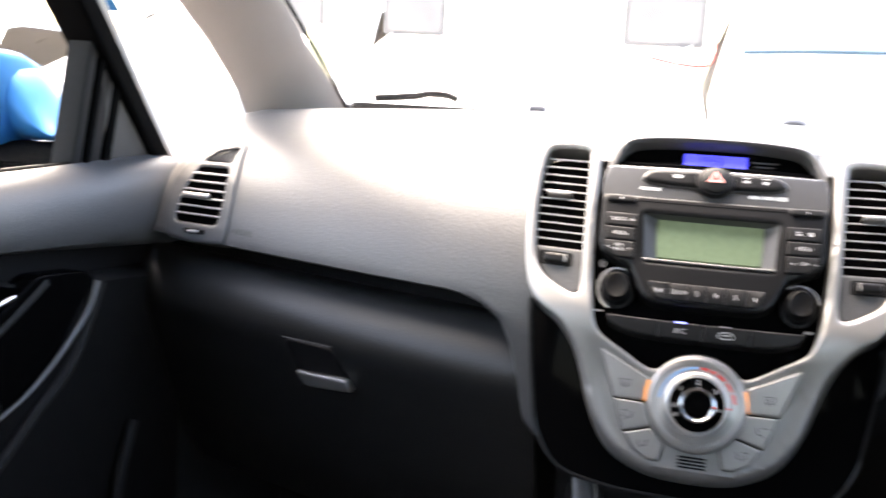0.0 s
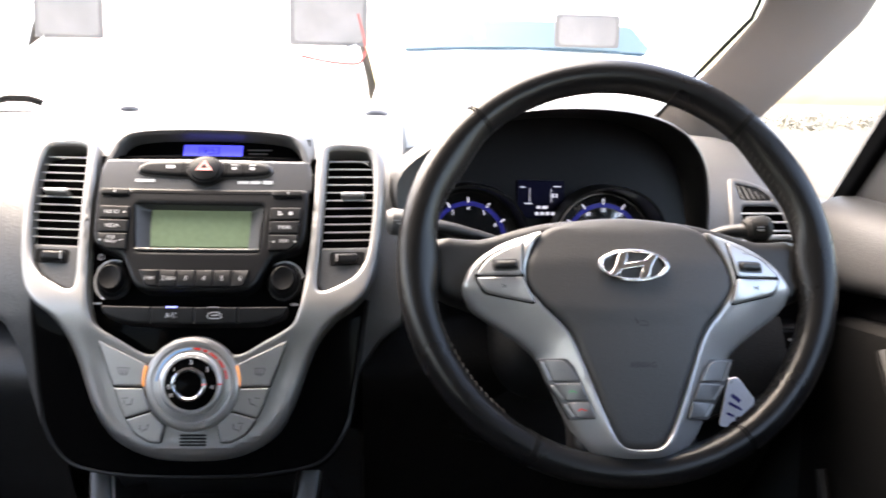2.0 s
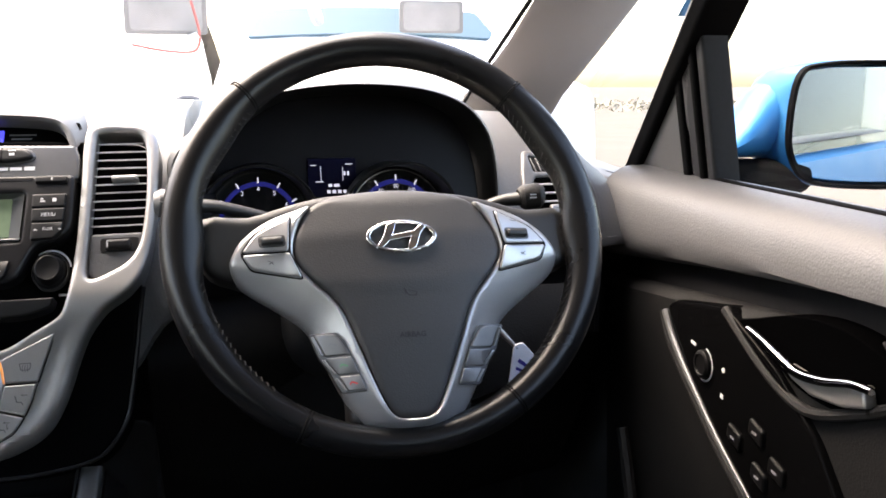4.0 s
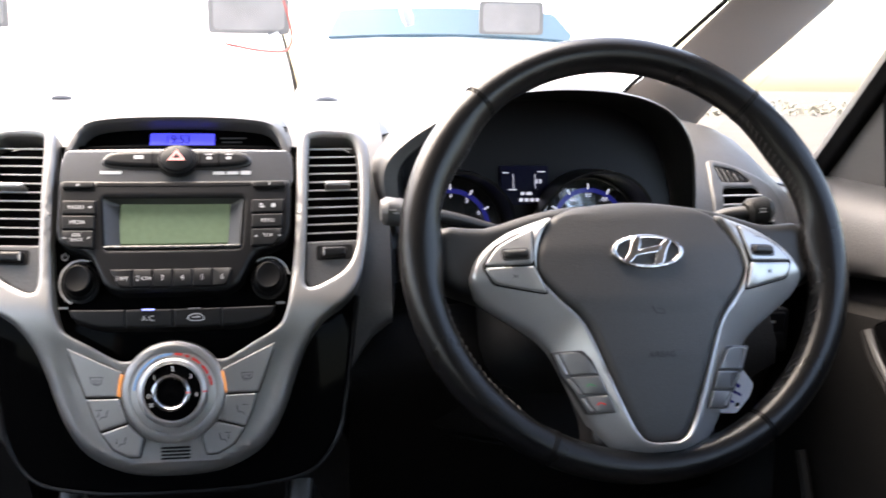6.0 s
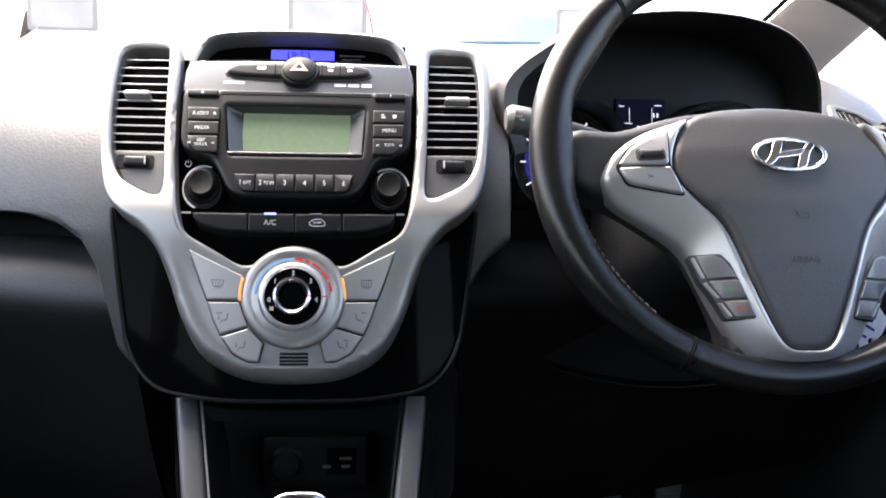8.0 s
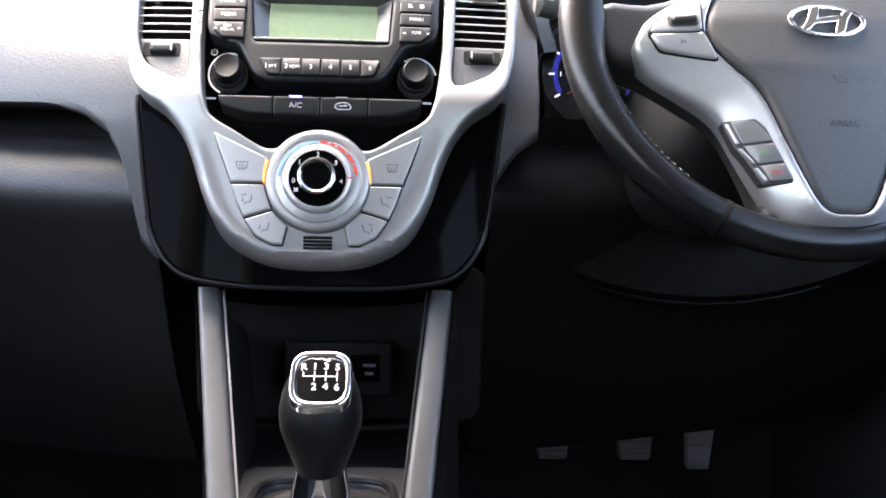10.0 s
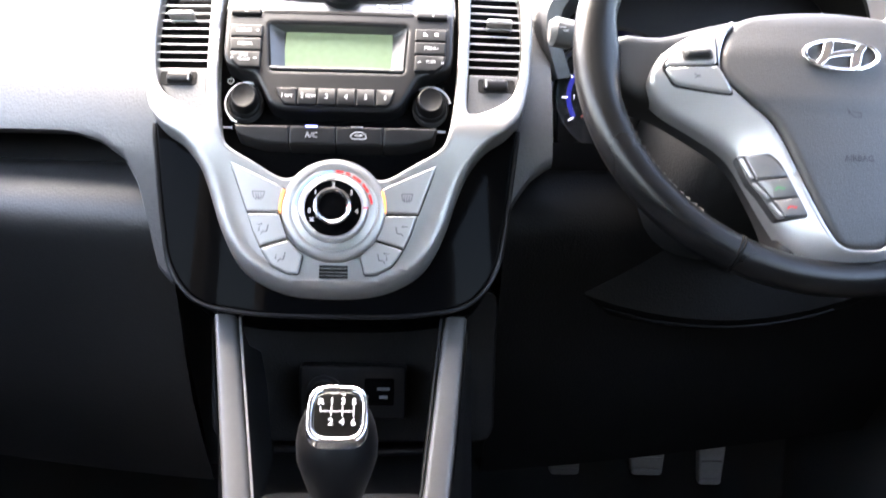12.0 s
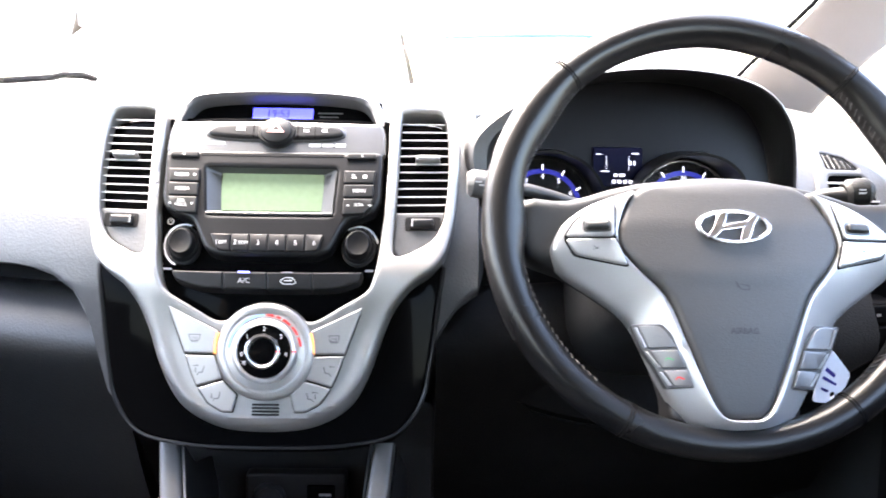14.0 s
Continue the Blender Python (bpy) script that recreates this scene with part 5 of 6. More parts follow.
# ---------------------------------------------------------------- doors, pillars, windows
def build_side(s, shift, x_glass, pillar, name):
    """One side of the car: door trim, switch panel, handle, belt, window frames and A-pillar. s: side, shift: fore-aft trim offset."""
    X = lambda x: s * x
    door = thing("door_trim_panel", "grey plastic front door trim with glossy black switch panel", "door trim", "front door trims")
    ys = [0.0 + 0.04 * i for i in range(28)]
    rows = []
    for y in ys:
        k = 0.11 * (1.05 - y)
        prof = [(x_glass + 0.03, 1.085), (x_glass - 0.008, 1.092), (x_glass - 0.030, 1.088), (x_glass - 0.048, 1.076), (x_glass - 0.058, 1.058), (x_glass - 0.064, 1.035), (x_glass - 0.064, 1.01 + 0.4 * k), (x_glass - 0.058, 0.988 + 0.8 * k), (x_glass - 0.050, 0.980 + k), (x_glass - 0.036, 0.976 + k)]
        rows.append([(X(x - 0.012 * max(0, (y - 0.85) / 0.2)), y, z) for x, z in prof])
    part("upper_pad", loft(rows), DASH, door)
    # Near-black sheet darkens the gap below the pad by colour.
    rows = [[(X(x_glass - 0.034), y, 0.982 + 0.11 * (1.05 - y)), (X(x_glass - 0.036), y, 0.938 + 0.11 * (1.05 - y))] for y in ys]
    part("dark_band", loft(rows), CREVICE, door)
    rows = []
    for y in ys:
        k = 0.11 * (1.05 - y)
        prof = [(x_glass - 0.032, 0.948 + k), (x_glass - 0.052, 0.945 + k), (x_glass - 0.060, 0.938 + k), (x_glass - 0.062, 0.92 + 0.5 * k), (x_glass - 0.060, 0.86), (x_glass - 0.055, 0.78), (x_glass - 0.05, 0.62), (x_glass - 0.05, 0.42)]
        rows.append([(X(x), y, z) for x, z in prof])
    part("lower_trim", loft(rows), DOOR_LOWER, door)
    m = lambda u, v, d: Vector((X(x_glass - 0.062 - d), u + shift, v))
    sw = part("switch_panel", slab([rounded([(0.884, 0.950), (0.862, 0.962), (0.755, 0.979), (0.665, 0.945), (0.600, 0.905), (0.56, 0.86), (0.61, 0.765), (0.701, 0.814), (0.762, 0.848), (0.822, 0.887)] if s > 0 else [(0.842, 0.964), (0.826, 0.976), (0.745, 0.985), (0.665, 0.945), (0.600, 0.905), (0.56, 0.86), (0.60, 0.828), (0.682, 0.852), (0.724, 0.866), (0.770, 0.890)], 0.010)], 0.006, -0.02, m, 0.004, 0.02), PIANO, door, "glossy black switch panel")
    strip = curve([(0.886, 0.944), (0.866, 0.919), (0.822, 0.884), (0.762, 0.845), (0.701, 0.812), (0.62, 0.768)] if s > 0 else [(0.844, 0.960), (0.822, 0.926), (0.770, 0.887), (0.724, 0.863), (0.682, 0.850), (0.60, 0.828)], closed=False)
    part("silver_strip", tube([m(u, v, 0.006) for u, v in strip], [0.0044 - 0.0024 * min(1, 1.6 * i / len(strip)) for i in range(len(strip))], 8), SHADED_KEY, door, "thin satin silver strip")
    edge = curve([(0.897, 0.940), (0.875, 0.910), (0.828, 0.875), (0.766, 0.835), (0.705, 0.801), (0.62, 0.755)] if s > 0 else [(0.857, 0.956), (0.802, 0.876), (0.735, 0.833), (0.683, 0.800), (0.60, 0.755)], closed=False)
    part("panel_edge", tube([m(u, v, 0.002) for u, v in edge], 0.006, 8), LOWER, door)
    if s > 0:
        knob = at(m, 0.790, 0.910, 0.006)
        ring = arc_band(0, 0, 0.0165, 0.0185, 100, 340, 20)
        bars([[ring[i], ring[i + 1], ring[-2 - i], ring[-1 - i]] for i in range(19)], knob, PRINT, sw, 0.0010)
        part("mirror_knob", lathe([(0.015, 0), (0.015, 0.004), (0.013, 0.006), (0.011, 0.0065), (0.010, 0.005), (0.0, 0.005)], knob, 28), KNOB, sw, "round mirror adjuster knob")
        bars([arc for arc in [stroke((0.779, 0.903), (0.783, 0.900), 0.004), stroke((0.801, 0.918), (0.798, 0.921), 0.003), stroke((0.810, 0.925), (0.821, 0.926), 0.004), stroke((0.749, 0.917), (0.754, 0.914), 0.005), stroke((0.749, 0.888), (0.755, 0.889), 0.005)]], m, PRINT, sw, 0.0066)
    for u, v in ((0.722, 0.857), (0.684, 0.876), (0.676, 0.836), (0.648, 0.853)) if s > 0 else ((0.668, 0.858),):
        part("window_switch", slab([rounded([(u - 0.012, v - 0.012), (u + 0.014, v - 0.004), (u + 0.012, v + 0.012), (u - 0.012, v + 0.006)], 0.004)], 0.0095, 0.0, m, 0.003), KNOB, sw)
        bars([(u - 0.004, v - 0.0015, u + 0.004, v + 0.0015)], m, FAINT, sw, 0.0100)
    cup = curve([(0.735, 0.968), (0.70, 0.982), (0.64, 0.999), (0.58, 1.004), (0.53, 0.995), (0.50, 0.975), (0.515, 0.955), (0.56, 0.938), (0.60, 0.934), (0.640, 0.938), (0.675, 0.950)])
    # Raised black plate paints the hollow's shade; no recess is cut here.
    part("handle_recess", slab([cup], 0.003, -0.02, m, 0.002, 0.02), VOID, door, "black plate painted as the shade in the handle recess")
    low = curve([(0.758, 0.976), (0.711, 0.951), (0.668, 0.932), (0.63, 0.923), (0.597, 0.926), (0.54, 0.948), (0.49, 0.972)], closed=False)
    part("recess_rim", tube([m(u, v, 0.004) for u, v in low], 0.005, 8), LOWER, door)
    lever = curve([(0.695, 0.974), (0.672, 0.970), (0.645, 0.963), (0.615, 0.957), (0.580, 0.961), (0.546, 0.970), (0.522, 0.972)], closed=False)
    part("door_handle", tube([m(u, v, 0.016) for u, v in lever], [0.0032 + 0.0012 * math.sin(math.pi * i / len(lever)) for i in range(len(lever))], 10), CHROME, door, "polished chrome lever")
    blade = rounded([(0.640, 0.958), (0.61, 0.956), (0.57, 0.962), (0.535, 0.972), (0.53, 0.955), (0.56, 0.946), (0.60, 0.942), (0.63, 0.948)], 0.004)
    part("handle_blade", slab([blade], 0.014, 0.004, m, 0.003), SILVER, door)
    spk = curve([(0.995, 0.762), (0.975, 0.72), (0.955, 0.67), (0.94, 0.62)] if s > 0 else [(0.914, 0.765), (0.889, 0.718), (0.876, 0.677), (0.865, 0.62)], closed=False)
    part("pocket_edge", tube([m(u, v, 0.006) for u, v in spk], 0.008, 8), LOWER, door)

    # window plane leans inwards towards the roof
    g = lambda u, v, d: Vector((X(x_glass - 0.25 * (v - 1.05) - d), u, v))
    (b0, t0), (b1, t1), roof_z = pillar["divider"], pillar["outer"], 1.50
    lean = lambda lo, hi, v: lo[0] + (hi[0] - lo[0]) * (v - lo[1]) / (hi[1] - lo[1])
    frame_part = thing("door_window_frame", "black rubber sealed window frame with grey mirror triangle", "window frame", "front window frames")
    zs = (1.06, roof_z)
    at_div = [lean(b0, t0, z) for z in zs]
    quad = [(at_div[0] - 0.050, zs[0]), (at_div[0] - 0.012, zs[0]), (at_div[1] - 0.026, zs[1]), (at_div[1] - 0.066, zs[1])]
    part("seal", slab([rounded(quad, 0.003, 0.012)], 0.020, -0.025, g, 0.005, 0.02), RUBBER, frame_part, "black rubber seal")
    quad = [(at_div[0] - 0.018, zs[0]), (at_div[0] + 0.022, zs[0]), (at_div[1] + 0.016, zs[1]), (at_div[1] - 0.034, zs[1])]
    part("divider_post", slab([rounded(quad, 0.003, 0.012)], 0.004, -0.03, g, 0.005, 0.02), POST, frame_part, "pale painted divider post")
    tri_y0, tri_top = pillar["triangle"], 1.235
    d0, d1 = lean(b0, t0, 1.085) - 0.030, lean(b0, t0, tri_top) - 0.040
    part("mirror_triangle", slab([rounded([(tri_y0 + 0.072, 1.080), (d0, 1.080), (d1, tri_top), (min(d1 - 0.004, tri_y0 + 0.072 - pillar["tilt"] * 0.7), tri_top)], 0.004, 0.012)], 0.010, -0.02, g, 0.004, 0.02), TRIANGLE, frame_part, "grey plastic mirror triangle")
    slope, tilt = (t0[0] - b0[0]) / (t0[1] - b0[1]), pillar["tilt"] / 0.222
    top_of = lambda w: min(1.30, (tri_y0 + w + tilt * 1.078 - b0[0] + slope * b0[1] + 0.03) / (slope + tilt))
    for w0, w1, d, m0 in ((0.0, 0.017, 0.010, CHANNEL), (0.018, 0.030, 0.014, RUBBER), (0.031, 0.053, 0.010, CHANNEL), (0.054, 0.070, 0.014, RUBBER)):
        lane = [(tri_y0 + w0, 1.078), (tri_y0 + w1, 1.078), (tri_y0 + w1 - tilt * (top_of(w1) - 1.078), top_of(w1)), (tri_y0 + w0 - tilt * (top_of(w0) - 1.078), top_of(w0))]
        part("channel", slab([rounded(lane, 0.003, 0.012)], d, -0.02, g, 0.004, 0.02), m0, frame_part)
    part("outer_frame", slab([rounded([(tri_y0 - 0.002, 1.27), (tri_y0 + 0.07, 1.27), (at_div[1] - 0.03, zs[1]), (at_div[1] - 0.12, zs[1])], 0.003, 0.05)], -0.014, -0.03, g, 0.003, 0.05), BLUE_PAINT, frame_part, "blue painted door frame edge")
    belt = [g(y, 1.088, -0.002 + 0.008) for y in (0.0, 0.3, 0.6, tri_y0)]
    part("belt_seal", tube(belt, 0.005, 8), RUBBER, frame_part)

    # A-pillar
    p = tagged(new("windscreen_pillar"), "pale grey cloth-grained windscreen pillar trim", "pillar", "windscreen pillars")
    line = lambda pts, z: Vector([float(np.interp(z, [q[2] for q in pts], [q[k] for q in pts])) for k in (0, 1)] + [z])
    rows = []
    for z in (1.05, 1.10, 1.125, 1.15, 1.175, 1.20, 1.25, 1.30, 1.36, 1.43, 1.50):
        a, c = line(pillar["outer_line"], z), line(pillar["inner_line"], z)
        c.y += 0.05 * max(0, (1.185 - z) / 0.1) ** 2
        mid = a.lerp(c, 0.45) + Vector((-0.018, -0.020, 0))
        row = curve([tuple(a + Vector((0.006, 0.02, 0))), tuple(a), tuple(a.lerp(mid, 0.5) + Vector((-0.004, -0.006, 0))), tuple(mid), tuple(c.lerp(mid, 0.45) + Vector((-0.005, -0.006, 0))), tuple(c), tuple(c + Vector((0.02, 0.03, 0)))], closed=False, n=4)
        rows.append([(X(x), y, zz) for x, y, zz in row])
    part("trim", loft(rows), PILLAR, p)
    strip = [line(pillar["inner_line"], z) for z in (1.14, 1.2, 1.3, 1.4, 1.5)]
    part("edge_seal", tube([Vector((X(q.x - 0.002), q.y + 0.008, q.z)) for q in strip], 0.003, 8), RUBBER, p)
    # panes
    pane = thing(name, "clear side window pane in the front door", "window", kind="structure")
    bm = slab([[(-0.42, 1.05), (tri_y0 + 0.02, 1.05), (tri_y0 + 0.01, 1.25), (at_div[1] - 0.05, roof_z), (-0.42, roof_z)]], -0.018, -0.022, g, 0.0005, 0.2)
    ob = part("pane", bm, GLASS, pane)
    ob.visible_shadow = False
    bm = slab([[(at_div[0], 1.06), (lean(b1, t1, 1.06), 1.06), (lean(b1, t1, roof_z), roof_z), (at_div[1], roof_z)]] if lean(b1, t1, roof_z) > at_div[1] else [[(at_div[0], 1.06), (lean(b1, t1, 1.06), 1.06), (at_div[1] + 0.02, roof_z)]], -0.018, -0.022, g, 0.0005, 0.2)
    ob = part("quarter_pane", bm, GLASS, pane)
    ob.visible_shadow = False
    # corner panel between dash end and pillar foot
    part("corner_panel", slab([rounded([(1.00, 1.0), (1.62, 1.0), (1.62, 1.06 if s < 0 else 1.05), (lean(b1, t1, 1.10) + 0.02, 1.092 if s < 0 else 1.07), (lean(b0, t0, 1.07), 1.072 if s < 0 else 1.055), (1.05, 1.075 if s < 0 else 1.055)], 0.01, 0.05)], 0.0, -0.06, lambda u, v, d: Vector((X(x_glass - 0.004 - d), u, v)), 0.008, 0.05), DASH, p)


def build_mirror(s, y):
    mir = thing("door_mirror", "blue painted door mirror with black base and glass", "door mirror", "door mirrors")
    X = lambda x: s * x
    # shell: rounded pod, open towards the rear
    face = [(0.955, 1.205), (0.985, 1.222), (1.05, 1.225), (1.13, 1.222), (1.165, 1.20), (1.165, 1.13), (1.15, 1.08), (1.10, 1.060), (1.02, 1.058), (0.975, 1.066), (0.955, 1.09), (0.947, 1.13)]
    loop = curve(face, n=4)
    c = (1.055, 1.145)
    rows = []
    for k, dy in ((0.93, 0.055), (0.94, 0.02), (0.97, 0.0), (1.0, 0.004), (1.01, 0.03), (0.96, 0.07), (0.80, 0.11), (0.5, 0.135), (0.1, 0.145)):
        rows.append([(X(c[0] + (u - c[0]) * k - 0.25 * max(0, dy - 0.02)), y + dy - 0.36 * ((u - c[0]) * k + 0.105), c[1] + (v - c[1]) * k) for u, v in loop])
    part("shell", cap_ends(loft(rows, close_v=True)), BLUE_PAINT, mir, "glossy blue shell")
    rows = [[(X(c[0] + (u - c[0]) * k), y + dy - 0.36 * ((u - c[0]) * k + 0.105), c[1] + (v - c[1]) * k) for u, v in loop] for k, dy in ((1.0, 0.003), (0.985, -0.004), (0.94, -0.002), (0.93, 0.012))]
    part("bezel", loft(rows, close_v=True), RUBBER, mir, "black rim")
    m = lambda u, v, d: Vector((X(u), y + 0.014 - d - 0.36 * 0.105 - 0.49 * (u - c[0]), v))
    part("mirror_glass", slab([[(c[0] + (u - c[0]) * 0.92, c[1] + (v - c[1]) * 0.90) for u, v in loop]], 0.0, -0.004, m, 0.001, 0.05), MIRROR, mir, "silvered mirror glass")
    arm = []
    for x, yy, zc, h in ((0.76, y + 0.02, 1.085, 0.035), (0.84, y + 0.04, 1.070, 0.028), (0.93, y + 0.045, 1.068, 0.026), (0.99, y + 0.05, 1.070, 0.026)):
        arm.append([(X(x), yy + 0.05 * math.cos(a), zc + h * math.sin(a)) for a in [2 * math.pi * j / 16 for j in range(16)]])
    part("arm", cap_ends(loft(arm, close_v=True)), MIRROR_BASE, mir, "black plastic base")
    up = []
    for x, yy, zc, h in ((0.868, y + 0.06, 1.106, 0.006), (0.880, y + 0.06, 1.110, 0.014), (0.896, y + 0.062, 1.117, 0.023), (0.914, y + 0.063, 1.128, 0.034), (0.932, y + 0.065, 1.140, 0.046), (0.955, y + 0.067, 1.148, 0.055), (0.980, y + 0.07, 1.152, 0.061)):
        up.append([(X(x), yy + 0.05 * math.cos(a), zc + h * math.sin(a)) for a in [2 * math.pi * j / 16 for j in range(16)]])
    part("cover", cap_ends(loft(up, close_v=True)), BLUE_PAINT, mir, "blue painted inner cover")


def build_body_side(s):
    skin = thing("car_side_skin", "glossy blue outer door skin of the car", "car body", "car sides")
    rows = [[(s * (0.815 + x), y, z) for x, z in ((-0.02, 1.062), (0.004, 1.05), (0.02, 0.98), (0.035, 0.80), (0.03, 0.60), (0.0, 0.42), (-0.03, 0.34))] for y in (-1.95, -1.0, -0.3, 0.4, 0.9, 1.25, 1.55)]
    part("panel", loft(rows), BLUE_PAINT, skin)


def build_shell():
    """Roof, windscreen, floor, tunnel, bulkhead and the closed rear of the cabin."""
    roof = lambda u, v, d: Vector((u, v, 1.50 - 0.05 * u * u + (0.02 if v < 0.5 else 0) - d))
    outline = rounded([(-0.72, -1.95), (0.72, -1.95), (0.72, 0.72), (-0.72, 0.72)], 0.02, 0.1)
    setting("ceiling", slab([outline], 0.0, -0.04, roof, 0.01, 0.12), ROOF, "grey cloth headliner of the car", "headliner")
    setting("floor", box(-0.78, -2.0, 0.26, 0.78, 1.6, 0.30, 0.01), CARPET, "black carpeted car floor", "car floor")
    setting("wall_front", box(-0.80, 1.60, 0.26, 0.80, 1.64, 1.156, 0.004), CARPET, "black insulated bulkhead under the windscreen", "bulkhead")
    # Unseen wall raised to the roof to block light and darken reflections.
    setting("wall_back", box(-0.80, -2.02, 0.28, 0.80, -1.96, 1.52, 0.01), SEAT, "unseen dark rear wall that keeps light out", "wall")
    for s, n in ((-1, "wall_left"), (1, "wall_right")):
        setting(n, box(min(s * 0.76, s * 0.80), -2.0, 0.28, max(s * 0.76, s * 0.80), 1.62, 1.05, 0.01), CARPET, "dark lined car side below the windows", "car side")
        # The rear pieces are added out of view to block side-window light.
        for y0, y1, k in ((-0.44, -0.30, "middle"), (-1.96, -1.25, "rear")):
            setting(n + "_" + k, box(min(s * 0.66, s * 0.74), y0, 1.04, max(s * 0.66, s * 0.74), y1, 1.49, 0.01), PILLAR, "unseen pale grey pillar and light block behind the doors", "pillar")
    rows = []
    for k in range(9):
        f = k / 8
        rows.append([(x, (1.62 - 0.12 * (x / 0.66) ** 2) * (1 - f) + (0.80 - 0.12 * (x / 0.66) ** 2) * f, 1.150 + 0.37 * f) for x in [(-0.66 + 0.055 * i) * (1 - 0.08 * f) for i in range(25)]])
    screen = thing("window_1", "clear curved car windscreen with black lower border", "windscreen", kind="structure")
    ob = part("pane", loft(rows), GLASS, screen)
    ob.visible_shadow = False
    rows = [[(x, 1.612 - 0.12 * (x / 0.66) ** 2, 1.150 + dz) for x in [-0.60 + 0.05 * i for i in range(25)]] for dz in (0.0, 0.014 )]
    part("black_border", loft(rows), RUBBER, screen, "black ceramic lower border")
    # wiper arms resting low on the windscreen
    for pts in (((-0.57, 1.545, 1.172), (-0.505, 1.60, 1.179), (-0.49, 1.61, 1.184), (-0.455, 1.615, 1.183), (-0.435, 1.62, 1.176)), ((0.130, 1.635, 1.166), (0.140, 1.635, 1.171), (0.155, 1.635, 1.171), (0.168, 1.635, 1.166))):
        wip = thing("wiper", "black windscreen wiper lying on the glass", "wiper", "wipers")
        part("blade", tube(pts, 0.006, 8), RUBBER if pts[0][0] < 0 else FAINT, wip)
    jet = thing("washer_nozzle", "small dark washer nozzle at the windscreen foot", "nozzle")
    part("cap", tube(curve([(-0.306, 1.640, 1.166), (-0.298, 1.640, 1.169), (-0.285, 1.640, 1.169), (-0.276, 1.640, 1.166)], closed=False), 0.006, 8), GREY_PRINT, jet)


def build_tunnel():
    t = thing("floor_console", "black lower console with grey side bars behind gear lever", "console")
    cx = 0.011
    for s in (-1, 1):
        a, b = (Vector((-0.095, 0.800, 0.845)), Vector((-0.055, 0.655, 0.655))) if s < 0 else (Vector((0.103, 0.800, 0.845)), Vector((0.077, 0.655, 0.655)))
        rows = []
        for k in range(9):
            f = k / 8
            p = a.lerp(b, f)
            w, h = 0.0098 + 0.002 * f, 0.010
            rows.append([p + Vector((w * math.copysign(abs(math.cos(q)) ** 0.5, math.cos(q)), -h * math.copysign(abs(math.sin(q)) ** 0.5, math.sin(q)) * 0.8, h * math.copysign(abs(math.sin(q)) ** 0.5, math.sin(q)) * 0.6)) for q in [2 * math.pi * j / 20 for j in range(20)]])
        # Light from the left put into colour: left edge silver, right edge black.
        part("bar_edge", tube([p + Vector((-s * 0.0125, -0.005, 0.003)) for p in [a.lerp(b, k / 8) for k in range(9)]], 0.0012, 6), SILVER_BUTTON if s < 0 else LOWER, t)
        part("side_bar", cap_ends(loft(rows, close_v=True)), mat("dark_satin_grey_trim", (0.095, 0.095, 0.097), 0.42, metal=0.5, vary=0.05) if s < 0 else bpy.data.materials["dark_satin_grey_trim"], t, "satin grey side bar")
        rows = [[p + Vector((s * 0.012, 0.0, -0.004)), p + Vector((s * 0.02, 0.06, -0.05)), p + Vector((s * 0.03, 0.10, -0.35))] for p in [a.lerp(b, k / 8) for k in range(9)]]
        part("side_wall", loft(rows), LOWER, t)
        rows = [[p + Vector((-s * 0.011, 0.004, -0.002)), p + Vector((-s * 0.014, 0.03, -0.03)), p + Vector((-s * 0.014, 0.12, -0.06))] for p in [a.lerp(b, k / 8) for k in range(9)]]
        part("inner_wall", loft(rows), LOWER, t)
    part("stack_underside", slab([rounded(box2(-0.13, 0.70, 0.15, 0.86), 0.02)], 0.0, -0.03, lambda u, v, d: Vector((u, 0.90 - d - 0.3 * max(0, v - 0.80), v)), 0.004, 0.03), LOWER, t)
    part("deck", box(cx - 0.085, 0.20, 0.66, cx + 0.085, 0.90, 0.70, 0.008), LOWER, t)
    part("body", box(cx - 0.10, 0.1, 0.30, cx + 0.10, 1.3, 0.67, 0.02), LOWER, t)
    f = lambda u, v, d: Vector((u, 0.868 - d, v))
    usb = part("socket_panel", slab([rounded(box2(-0.040, 0.735, 0.062, 0.788), 0.006)], 0.004, -0.01, f, 0.003), RADIO, t, "black socket panel")
    part("power_socket", lathe([(0.017, 0), (0.017, 0.004), (0.014, 0.007), (0.012, 0.003), (0.0, 0.003)], at(f, -0.016, 0.762, 0.004), 28), RADIO_BUTTON, usb)
    part("usb_port", slab([rounded(box2(0.022, 0.75, 0.050, 0.776), 0.002)], 0.006, 0.0, f, 0.001), PIANO, usb)
    bars([(0.034, 0.765, 0.046, 0.768), (0.036, 0.757, 0.044, 0.760), (0.018, 0.757, 0.026, 0.760)], f, FAINT, usb, 0.0066)
    part("tray_lip", tube([(-0.06, 0.845, 0.712), (0.011, 0.842, 0.710), (0.08, 0.845, 0.712)], 0.004, 8), RADIO, t)
    # surround of the gear boot
    s = lambda u, v, d: Vector((u, v, 0.700 + d))
    hole = rounded(box2(cx - 0.050, 0.50, cx + 0.050, 0.725), 0.03)
    part("boot_surround", slab([rounded(box2(cx - 0.072, 0.30, cx + 0.072, 0.760), 0.02), hole], 0.006, -0.01, s, 0.004, 0.02), SURROUND, t, "grey surround of the gear boot")
    part("boot_rim", tube([s(u, v, 0.006) for u, v in rounded(box2(cx - 0.054, 0.496, cx + 0.054, 0.729), 0.034)], 0.004, 8, True), RADIO, t)


